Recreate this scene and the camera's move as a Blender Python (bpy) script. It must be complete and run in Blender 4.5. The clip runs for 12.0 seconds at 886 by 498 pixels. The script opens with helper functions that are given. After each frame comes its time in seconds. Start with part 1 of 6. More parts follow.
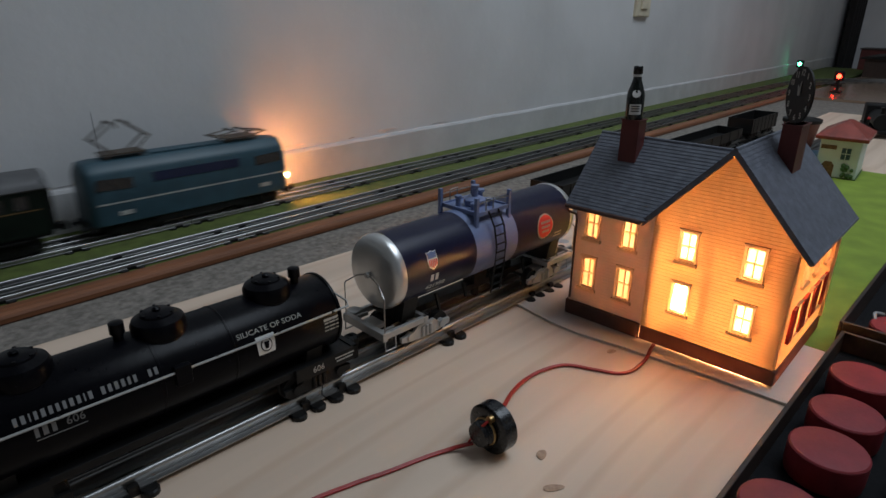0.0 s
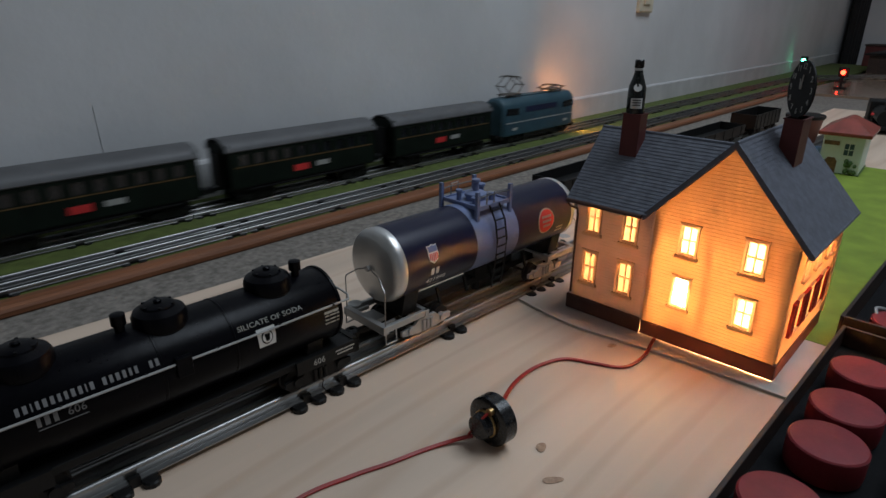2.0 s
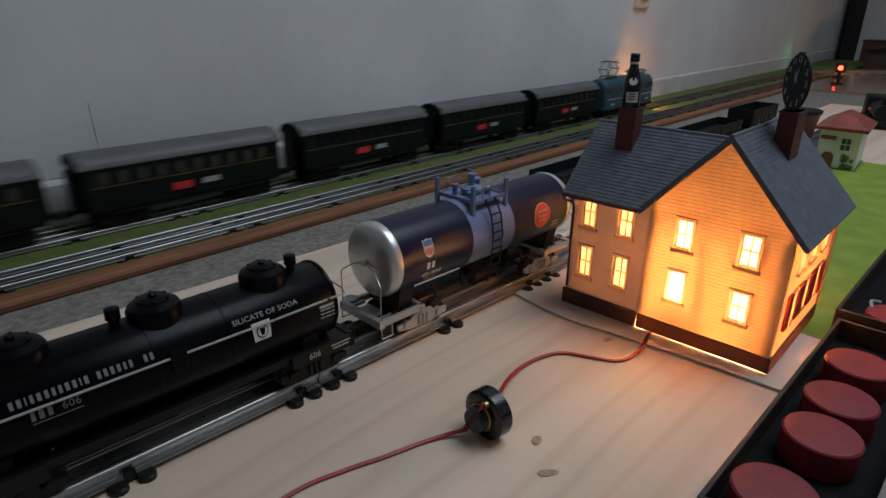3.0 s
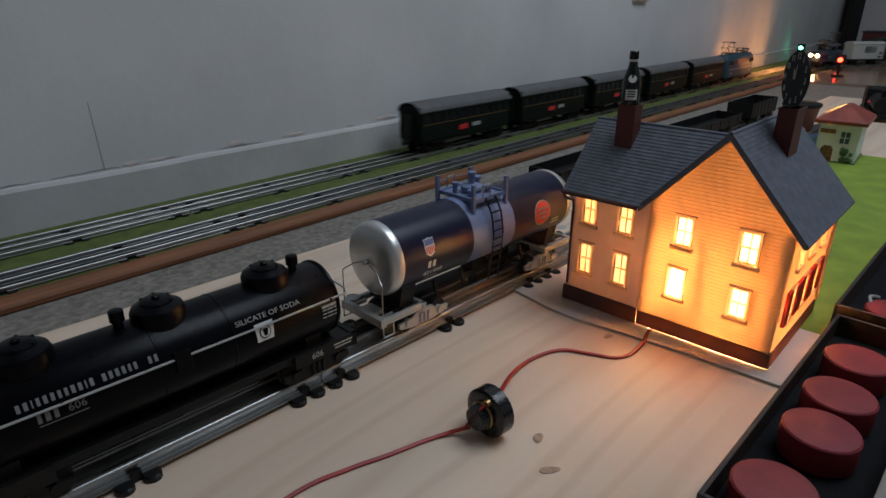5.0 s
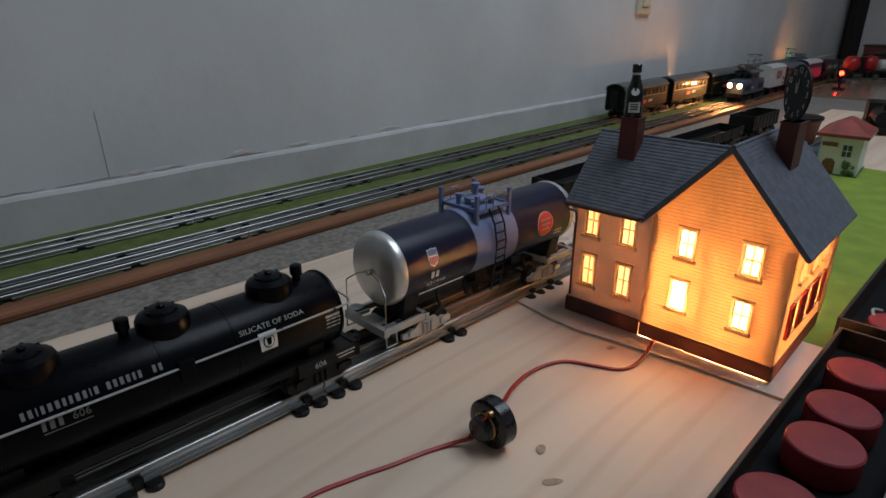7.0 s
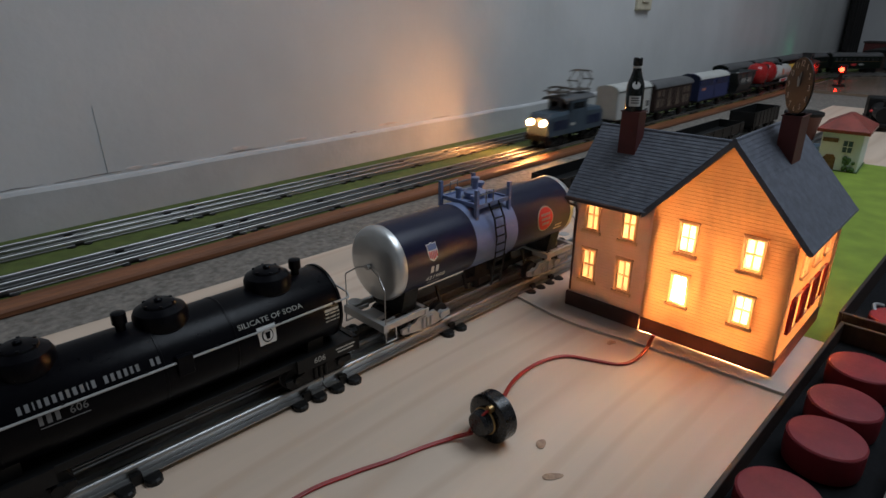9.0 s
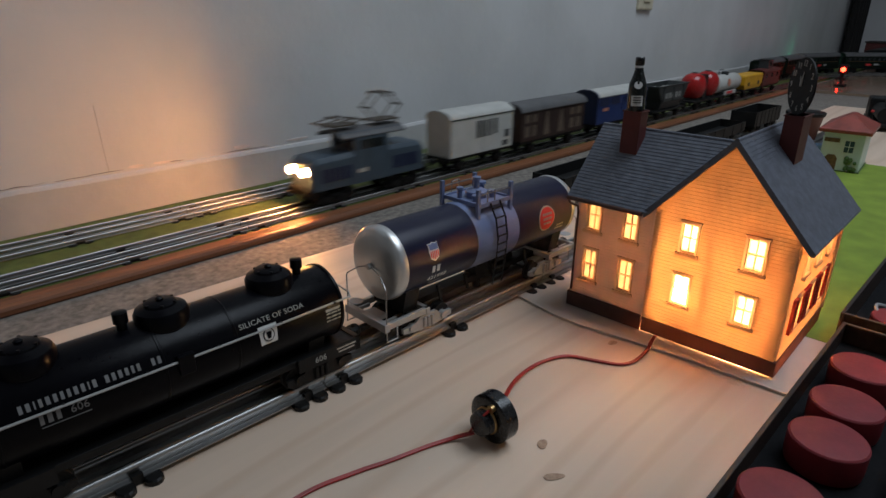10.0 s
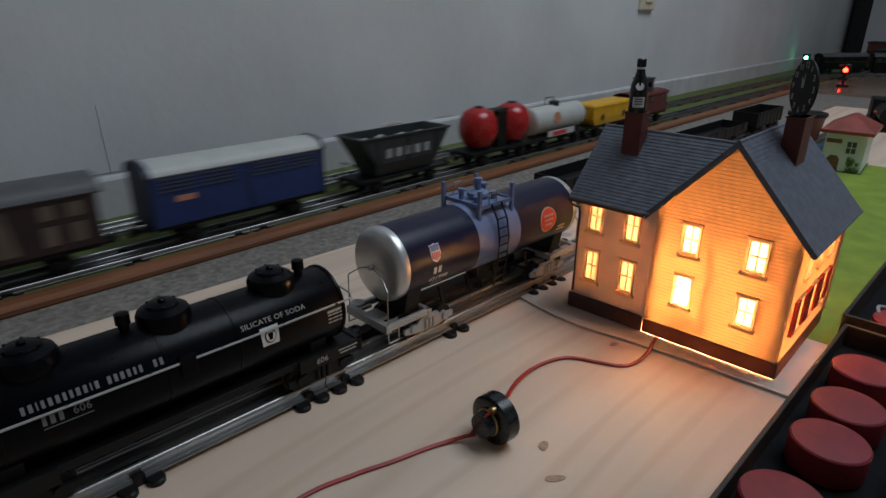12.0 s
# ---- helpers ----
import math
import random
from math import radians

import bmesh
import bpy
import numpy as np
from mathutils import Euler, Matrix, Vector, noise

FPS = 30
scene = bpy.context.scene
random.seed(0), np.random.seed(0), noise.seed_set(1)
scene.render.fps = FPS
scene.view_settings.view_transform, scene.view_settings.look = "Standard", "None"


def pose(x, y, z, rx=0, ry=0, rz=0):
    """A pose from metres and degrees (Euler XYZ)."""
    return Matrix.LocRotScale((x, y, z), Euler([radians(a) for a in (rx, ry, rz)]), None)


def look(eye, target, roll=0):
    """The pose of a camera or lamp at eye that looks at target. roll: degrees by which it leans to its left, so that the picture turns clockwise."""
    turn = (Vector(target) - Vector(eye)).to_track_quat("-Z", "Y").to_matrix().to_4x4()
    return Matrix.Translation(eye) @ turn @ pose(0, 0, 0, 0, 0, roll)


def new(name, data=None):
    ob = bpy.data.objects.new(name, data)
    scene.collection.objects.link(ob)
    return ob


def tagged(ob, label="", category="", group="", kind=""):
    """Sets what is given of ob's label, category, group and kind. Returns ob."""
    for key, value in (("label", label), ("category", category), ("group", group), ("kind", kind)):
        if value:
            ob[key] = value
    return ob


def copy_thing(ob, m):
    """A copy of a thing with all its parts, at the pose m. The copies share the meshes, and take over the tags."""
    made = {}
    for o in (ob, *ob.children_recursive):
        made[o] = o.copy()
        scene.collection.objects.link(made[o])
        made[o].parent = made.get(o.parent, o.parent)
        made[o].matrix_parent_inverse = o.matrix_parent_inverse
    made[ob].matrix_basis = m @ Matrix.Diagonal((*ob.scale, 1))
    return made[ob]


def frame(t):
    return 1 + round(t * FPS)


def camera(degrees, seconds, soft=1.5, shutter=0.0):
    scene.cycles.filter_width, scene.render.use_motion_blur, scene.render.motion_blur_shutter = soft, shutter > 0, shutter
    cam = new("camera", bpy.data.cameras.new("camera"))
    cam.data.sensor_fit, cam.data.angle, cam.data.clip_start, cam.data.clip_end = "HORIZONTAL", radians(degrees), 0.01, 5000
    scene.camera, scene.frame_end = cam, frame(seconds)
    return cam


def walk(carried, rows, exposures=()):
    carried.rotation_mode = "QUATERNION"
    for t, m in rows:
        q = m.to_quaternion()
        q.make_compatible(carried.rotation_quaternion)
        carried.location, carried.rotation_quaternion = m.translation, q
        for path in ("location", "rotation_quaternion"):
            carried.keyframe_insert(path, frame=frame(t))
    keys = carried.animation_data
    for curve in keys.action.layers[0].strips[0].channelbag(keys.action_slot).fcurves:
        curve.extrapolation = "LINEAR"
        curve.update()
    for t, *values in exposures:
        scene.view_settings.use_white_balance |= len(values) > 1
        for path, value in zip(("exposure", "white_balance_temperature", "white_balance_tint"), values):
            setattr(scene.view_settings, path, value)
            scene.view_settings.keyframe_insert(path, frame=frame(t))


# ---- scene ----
cam = camera(72.4, 12.0, shutter=0.9)
PATH = [
    (0, (-0.439, -0.182, 0.251), (0.933, 1.085, -0.463), 0.7),
    (0.5, (-0.439, -0.183, 0.25), (0.933, 1.088, -0.456), 0.7),
    (1, (-0.44, -0.183, 0.25), (0.932, 1.09, -0.455), 0.7),
    (1.5, (-0.44, -0.185, 0.25), (0.928, 1.087, -0.464), 0.7),
    (2, (-0.439, -0.184, 0.249), (0.925, 1.087, -0.475), 0.7),
    (2.5, (-0.439, -0.185, 0.248), (0.928, 1.082, -0.48), 0.7),
    (3, (-0.438, -0.186, 0.247), (0.927, 1.079, -0.486), 0.6),
    (5, (-0.439, -0.186, 0.251), (0.921, 1.074, -0.5), 0.2),
    (5.5, (-0.44, -0.186, 0.251), (0.92, 1.083, -0.483), 0.3),
    (6, (-0.442, -0.187, 0.251), (0.922, 1.085, -0.47), 0.4),
    (6.5, (-0.442, -0.187, 0.253), (0.921, 1.086, -0.469), 0.4),
    (7, (-0.441, -0.186, 0.252), (0.924, 1.086, -0.468), 0.5),
    (9, (-0.44, -0.185, 0.249), (0.924, 1.084, -0.479), 0.5),
    (9.5, (-0.44, -0.185, 0.249), (0.922, 1.085, -0.479), 0.6),
    (10, (-0.44, -0.184, 0.249), (0.922, 1.085, -0.481), 0.6),
    (10.5, (-0.44, -0.184, 0.25), (0.92, 1.086, -0.482), 0.6),
    (11, (-0.441, -0.184, 0.249), (0.921, 1.085, -0.483), 0.6),
    (11.5, (-0.441, -0.183, 0.25), (0.919, 1.088, -0.481), 0.7),
    (12, (-0.44, -0.184, 0.25), (0.919, 1.089, -0.48), 0.6),
]
walk(cam, [(t, look(eye, target, roll)) for t, eye, target, roll in PATH])

# ---- light ----
world = bpy.data.worlds.new("room_air")
scene.world = world
world.use_nodes = True
world.node_tree.nodes["Background"].inputs[0].default_value = (0.55, 0.62, 0.75, 1)
world.node_tree.nodes["Background"].inputs[1].default_value = 0.04


def area_lamp(name, m, sx, sy, watts, colour):
    data = bpy.data.lights.new(name, "AREA")
    data.shape, data.size, data.size_y, data.energy, data.color = "RECTANGLE", sx, sy, watts, colour
    ob = new(name, data)
    ob.matrix_basis = m
    return ob


# Added area lamp out of view: gives the broad, cool light from above.
area_lamp("overhead_daylight", look((0.80, -0.60, 2.26), (0.80, -0.599, 0.0)), 1.5, 1.3, 36, (0.76, 0.87, 1.0))
scene.view_settings.exposure = 0.0


# ---- materials ----
def material(name, base, rough=0.5, metal=0.0, vary=0.15, scale=40.0, bump=0.0, bump_scale=400.0, second=None, stretch=(1, 1, 1),
             emit=None, power=0.0, translucent=0.0, spec=0.5, coat=0.0, jitter=0.0):
    mat = bpy.data.materials.new(name)
    mat.use_nodes = True
    nt = mat.node_tree
    b = nt.nodes["Principled BSDF"]
    b.inputs["Roughness"].default_value = rough
    b.inputs["Metallic"].default_value = metal
    b.inputs["Specular IOR Level"].default_value = spec
    b.inputs["Coat Weight"].default_value = coat
    co = nt.nodes.new("ShaderNodeTexCoord")
    mp = nt.nodes.new("ShaderNodeMapping")
    mp.inputs["Scale"].default_value = stretch
    nt.links.new(co.outputs["Object"], mp.inputs[0])
    big = nt.nodes.new("ShaderNodeTexNoise")
    big.inputs["Scale"].default_value = scale
    big.inputs["Detail"].default_value = 6
    nt.links.new(mp.outputs[0], big.inputs["Vector"])
    ramp = nt.nodes.new("ShaderNodeValToRGB")
    lo = second or tuple(c * (1 - vary) for c in base)
    hi = base if second else tuple(min(1, c * (1 + vary)) for c in base)
    ramp.color_ramp.elements[0].position, ramp.color_ramp.elements[1].position = 0.32, 0.68
    ramp.color_ramp.elements[0].color, ramp.color_ramp.elements[1].color = (*lo, 1), (*hi, 1)
    nt.links.new(big.outputs[0], ramp.inputs[0])
    out_colour = ramp.outputs[0]
    if jitter:
        info = nt.nodes.new("ShaderNodeObjectInfo")
        hsv = nt.nodes.new("ShaderNodeHueSaturation")
        rng = nt.nodes.new("ShaderNodeMapRange")
        rng.inputs[3].default_value, rng.inputs[4].default_value = 1 - jitter, 1 + jitter
        nt.links.new(info.outputs["Random"], rng.inputs[0])
        nt.links.new(rng.outputs[0], hsv.inputs["Value"])
        nt.links.new(out_colour, hsv.inputs["Color"])
        out_colour = hsv.outputs[0]
    nt.links.new(out_colour, b.inputs["Base Color"])
    fine = nt.nodes.new("ShaderNodeTexNoise")
    fine.inputs["Scale"].default_value = bump_scale
    fine.inputs["Detail"].default_value = 4
    nt.links.new(mp.outputs[0], fine.inputs["Vector"])
    rr = nt.nodes.new("ShaderNodeMapRange")
    rr.inputs[3].default_value, rr.inputs[4].default_value = max(0.03, rough - 0.08), min(1, rough + 0.1)
    nt.links.new(fine.outputs[0], rr.inputs[0])
    nt.links.new(rr.outputs[0], b.inputs["Roughness"])
    if bump:
        bn = nt.nodes.new("ShaderNodeBump")
        bn.inputs["Strength"].default_value = bump
        bn.inputs["Distance"].default_value = 0.001
        nt.links.new(fine.outputs[0], bn.inputs["Height"])
        nt.links.new(bn.outputs[0], b.inputs["Normal"])
    if emit:
        b.inputs["Emission Color"].default_value = (*emit, 1)
        b.inputs["Emission Strength"].default_value = power
    if translucent:
        tr = nt.nodes.new("ShaderNodeBsdfTranslucent")
        nt.links.new(out_colour, tr.inputs[0])
        mix = nt.nodes.new("ShaderNodeMixShader")
        mix.inputs[0].default_value = translucent
        nt.links.new(b.outputs[0], mix.inputs[1])
        nt.links.new(tr.outputs[0], mix.inputs[2])
        nt.links.new(mix.outputs[0], nt.nodes["Material Output"].inputs[0])
    return mat


def pine_material():
    """Pale planed pine: long grain along x with wavy darker bands and fine fibre."""
    mat = material("pale_pine", (0.63, 0.488, 0.375), 0.5, bump=0.12, bump_scale=900, stretch=(0.06, 1, 1), scale=14)
    nt = mat.node_tree
    b = nt.nodes["Principled BSDF"]
    co = nt.nodes.new("ShaderNodeTexCoord")
    mp = nt.nodes.new("ShaderNodeMapping")
    mp.inputs["Scale"].default_value = (0.35, 3.2, 1)
    nt.links.new(co.outputs["Object"], mp.inputs[0])
    wave = nt.nodes.new("ShaderNodeTexWave")
    wave.bands_direction = "Y"
    wave.inputs["Scale"].default_value = 3.4
    wave.inputs["Distortion"].default_value = 11.0
    wave.inputs["Detail"].default_value = 3.0
    wave.inputs["Detail Scale"].default_value = 1.2
    nt.links.new(mp.outputs[0], wave.inputs["Vector"])
    ramp = nt.nodes.new("ShaderNodeValToRGB")
    ramp.color_ramp.elements[0].position, ramp.color_ramp.elements[0].color = 0.0, (0.60, 0.41, 0.27, 1)
    ramp.color_ramp.elements[1].position, ramp.color_ramp.elements[1].color = 0.35, (1, 1, 1, 1)
    nt.links.new(wave.outputs[0], ramp.inputs[0])
    mix = nt.nodes.new("ShaderNodeMix")
    mix.data_type, mix.blend_type = "RGBA", "MULTIPLY"
    mix.inputs[0].default_value = 0.19
    old = b.inputs["Base Color"].links[0].from_socket
    nt.links.new(old, mix.inputs[6])
    nt.links.new(ramp.outputs[0], mix.inputs[7])
    nt.links.new(mix.outputs[2], b.inputs["Base Color"])
    return mat


PINE = pine_material()
KNOT = material("pine_knot", (0.46, 0.31, 0.21), 0.5, second=(0.27, 0.16, 0.10), scale=330)
TABLE = material("speckled_felt", (0.26, 0.232, 0.200), 0.95, second=(0.125, 0.110, 0.094), scale=150, bump=0.6, bump_scale=700)
EDGE_WOOD = material("varnished_edge_wood", (0.205, 0.076, 0.031), 0.45, vary=0.3, stretch=(0.05, 1, 1), scale=120, bump=0.1)
GREEN = material("green_painted_board", (0.085, 0.112, 0.022), 0.8, vary=0.25, scale=60, bump=0.25, bump_scale=900)
LAWN = material("bright_green_mat", (0.19, 0.27, 0.028), 0.85, vary=0.15, scale=30, bump=0.2, bump_scale=900)
PLASTER = material("grey_plaster", (0.60, 0.60, 0.60), 0.9, vary=0.09, scale=3.5, bump=0.5, bump_scale=55)
PLASTER_LOW = material("skirting_plaster", (0.50, 0.495, 0.49), 0.85, vary=0.10, scale=12, bump=0.5, bump_scale=90)
SEAM = material("grey_seam_filler", (0.53, 0.53, 0.53), 0.9)
CEILING = material("white_ceiling_paint", (0.7, 0.7, 0.68), 0.9)
OUTLET = material("ivory_plastic", (0.62, 0.56, 0.42), 0.4)
DARK_WALL = material("dark_curtain_cloth", (0.012, 0.010, 0.010), 0.95, vary=0.4, stretch=(1, 1, 0.05), scale=25)
CARD = material("grey_card", (0.56, 0.49, 0.43), 0.75, vary=0.06, scale=25, bump=0.1)
RAIL = material("tinned_rail_steel", (0.35, 0.35, 0.345), 0.37, 1.0, vary=0.25, stretch=(0.1, 1, 1), scale=160)
TIE = material("black_enamel_tie", (0.006, 0.006, 0.006), 0.4, spec=0.3)
SIDING = material("cream_plastic_siding", (0.72, 0.52, 0.33), 0.5, vary=0.05, scale=60, translucent=0.46, bump=0.05)
WINGWALL = material("cream_plastic_wall", (0.80, 0.66, 0.58), 0.5, vary=0.05, scale=60, bump=0.05, translucent=0.36)
FRAME = material("cream_window_trim", (0.76, 0.61, 0.46), 0.5, vary=0.05, translucent=0.68)
PANE = material("frosted_window_film", (0.95, 0.92, 0.80), 0.6, vary=0.03, translucent=0.85)
nt = PANE.node_tree
clear = nt.nodes.new("ShaderNodeBsdfTransparent")
film = nt.nodes.new("ShaderNodeMixShader")
film.inputs[0].default_value = 0.13
nt.links.new(nt.nodes["Material Output"].inputs[0].links[0].from_socket, film.inputs[1])
nt.links.new(clear.outputs[0], film.inputs[2])
nt.links.new(film.outputs[0], nt.nodes["Material Output"].inputs[0])
FOUND = material("brown_plastic_foundation", (0.13, 0.065, 0.048), 0.6, vary=0.15, translucent=0.4)
ROOF = material("slate_blue_plastic_shingle", (0.105, 0.114, 0.140), 0.5, vary=0.2, scale=150, bump=0.1)
CHIMNEY = material("maroon_plastic", (0.095, 0.016, 0.014), 0.5, vary=0.2)
SHUTTER = material("red_plastic_shutter", (0.42, 0.015, 0.015), 0.4)
BLACK = material("black_gloss_plastic", (0.006, 0.006, 0.007), 0.25, vary=0.3)
TANKBLACK = material("satin_black_tank_paint", (0.0013, 0.0013, 0.0026), 0.30, vary=0.2, bump=0.05, spec=0.11)
FRAMEBLACK = material("matt_black_underframe", (0.005, 0.005, 0.005), 0.55, vary=0.3, spec=0.3)
WHITE = material("white_print", (0.70, 0.70, 0.68), 0.6)
NAVY = material("navy_tank_paint", (0.008, 0.009, 0.030), 0.33, vary=0.15, spec=0.28)
STEELBLUE = material("steel_blue_paint", (0.15, 0.19, 0.33), 0.4, vary=0.1)
SILVER = material("silver_paint", (0.58, 0.58, 0.57), 0.33, 0.75, vary=0.08)
SILVERGREY = material("grey_silver_frame_paint", (0.40, 0.40, 0.39), 0.45, 0.3, vary=0.12)
WIRE = material("thin_steel_wire", (0.30, 0.29, 0.28), 0.35, 0.9)
REDLOGO = material("red_logo_print", (0.62, 0.03, 0.03), 0.5)
CABLE = material("red_pvc_cable", (0.30, 0.014, 0.010), 0.4, vary=0.2)
BRASS = material("dull_brass", (0.46, 0.30, 0.13), 0.35, 1.0)
REDCAP = material("matt_red_rubber", (0.20, 0.012, 0.018), 0.55, vary=0.12, scale=80, bump=0.08)
# Near-black colour that stands in for the shade deep in the trays.
TRAY_SHADE = material("tray_shade_black", (0.003, 0.003, 0.004), 0.85, vary=0.4, spec=0.2)
BOXWOOD = material("dark_brown_box_wood", (0.030, 0.016, 0.011), 0.5, vary=0.4, stretch=(0.1, 1, 1), scale=120)
BOXGREY = material("grey_weathered_wood", (0.20, 0.18, 0.16), 0.7, vary=0.3, stretch=(0.1, 1, 1), scale=120)
LOCO_BLUE = material("teal_blue_loco_paint", (0.022, 0.062, 0.084), 0.45, vary=0.15)
LOCO_SLATE = material("slate_blue_loco_paint", (0.042, 0.064, 0.086), 0.5, vary=0.15)
GLASSDARK = material("dark_cab_glazing", (0.012, 0.014, 0.016), 0.12)
PANTO = material("pantograph_steel", (0.12, 0.10, 0.08), 0.5, 0.7)
COACH = material("dark_green_tinplate", (0.006, 0.0105, 0.007), 0.55, vary=0.3, spec=0.12)
COACHROOF = material("grey_tin_roof", (0.088, 0.088, 0.09), 0.55, vary=0.15)
OCHRE = material("ochre_lining", (0.12, 0.066, 0.018), 0.5)
WAGONWHITE = material("white_wagon_plastic", (0.47, 0.47, 0.44), 0.5, vary=0.07)
WAGONBROWN = material("brown_wagon_paint", (0.032, 0.015, 0.011), 0.6, vary=0.25)
BEIGE = material("beige_litho_panel", (0.13, 0.095, 0.065), 0.6)
WAGONBLUE = material("royal_blue_wagon", (0.006, 0.025, 0.112), 0.45, vary=0.1)
NIGHTBLUE = material("night_blue_louvre", (0.006, 0.012, 0.045), 0.5)
WAGONGREY = material("dark_grey_hopper", (0.022, 0.026, 0.026), 0.5, vary=0.2)
# Darker grey for the lettering on the dome car's left half.
DIMPRINT = material("dim_grey_print", (0.17, 0.17, 0.17), 0.6)
LETTERGREY = material("dull_white_letter", (0.38, 0.38, 0.35), 0.6)
TANKRED = material("glossy_red_tank", (0.36, 0.012, 0.012), 0.25, vary=0.1)
YELLOW = material("yellow_wagon", (0.66, 0.34, 0.012), 0.45, vary=0.1)
OXIDE = material("oxide_red_cab", (0.10, 0.018, 0.014), 0.5, vary=0.15)
SALMON = material("salmon_print", (0.50, 0.20, 0.12), 0.5)
GRAVEL = material("pale_load", (0.5, 0.5, 0.46), 0.9, vary=0.3, scale=200)
HEADLAMP = material("warm_headlamp", (1, 0.8, 0.5), 0.3, emit=(1.0, 0.36, 0.10), power=1500)
HEADLAMP_B = material("warm_headlamp_bright", (1, 0.8, 0.5), 0.3, emit=(1.0, 0.42, 0.13), power=1080)
TAILGLOW = material("small_red_lamp", (0.8, 0.05, 0.02), 0.3, emit=(1.0, 0.02, 0.008), power=28)
GREENGLOW = material("small_green_lamp", (0.05, 0.8, 0.4), 0.3, emit=(0.10, 1.0, 0.50), power=16)
BULB = material("bulb_glass", (1, 0.8, 0.5), 0.3, emit=(1.0, 0.66, 0.30), power=500)
TIN_MINT = material("mint_litho_tin", (0.60, 0.68, 0.66), 0.4, vary=0.06)
TIN_ROOF = material("brick_red_tin_roof", (0.24, 0.040, 0.026), 0.35, vary=0.25, scale=40)
TIN_BROWN = material("brown_litho", (0.16, 0.075, 0.03), 0.5, vary=0.4, scale=150)
TIN_GREEN = material("green_litho", (0.06, 0.12, 0.03), 0.5, vary=0.5, scale=200)
PALEBLUE = material("pale_blue_plastic", (0.36, 0.50, 0.66), 0.35, vary=0.08)
BRICKCLAY = material("clay_brown_plastic", (0.16, 0.055, 0.035), 0.5)
CLOCKFACE = material("black_clock_card", (0.008, 0.007, 0.007), 0.6, spec=0.2)
NUMERAL = material("grey_numeral_ink", (0.42, 0.40, 0.37), 0.6)
BOTTLEGLASS = material("black_bottle_plastic", (0.006, 0.009, 0.007), 0.25)
PAPER = material("white_label_paper", (0.70, 0.70, 0.68), 0.7)
ROADBED = material("grey_roadbed_paper", (0.055, 0.052, 0.054), 0.8, vary=0.25, scale=80, bump=0.3, bump_scale=900)
BOARD_FAR = material("brown_far_board", (0.24, 0.17, 0.12), 0.16, vary=0.2, stretch=(1, 0.1, 1), scale=60)


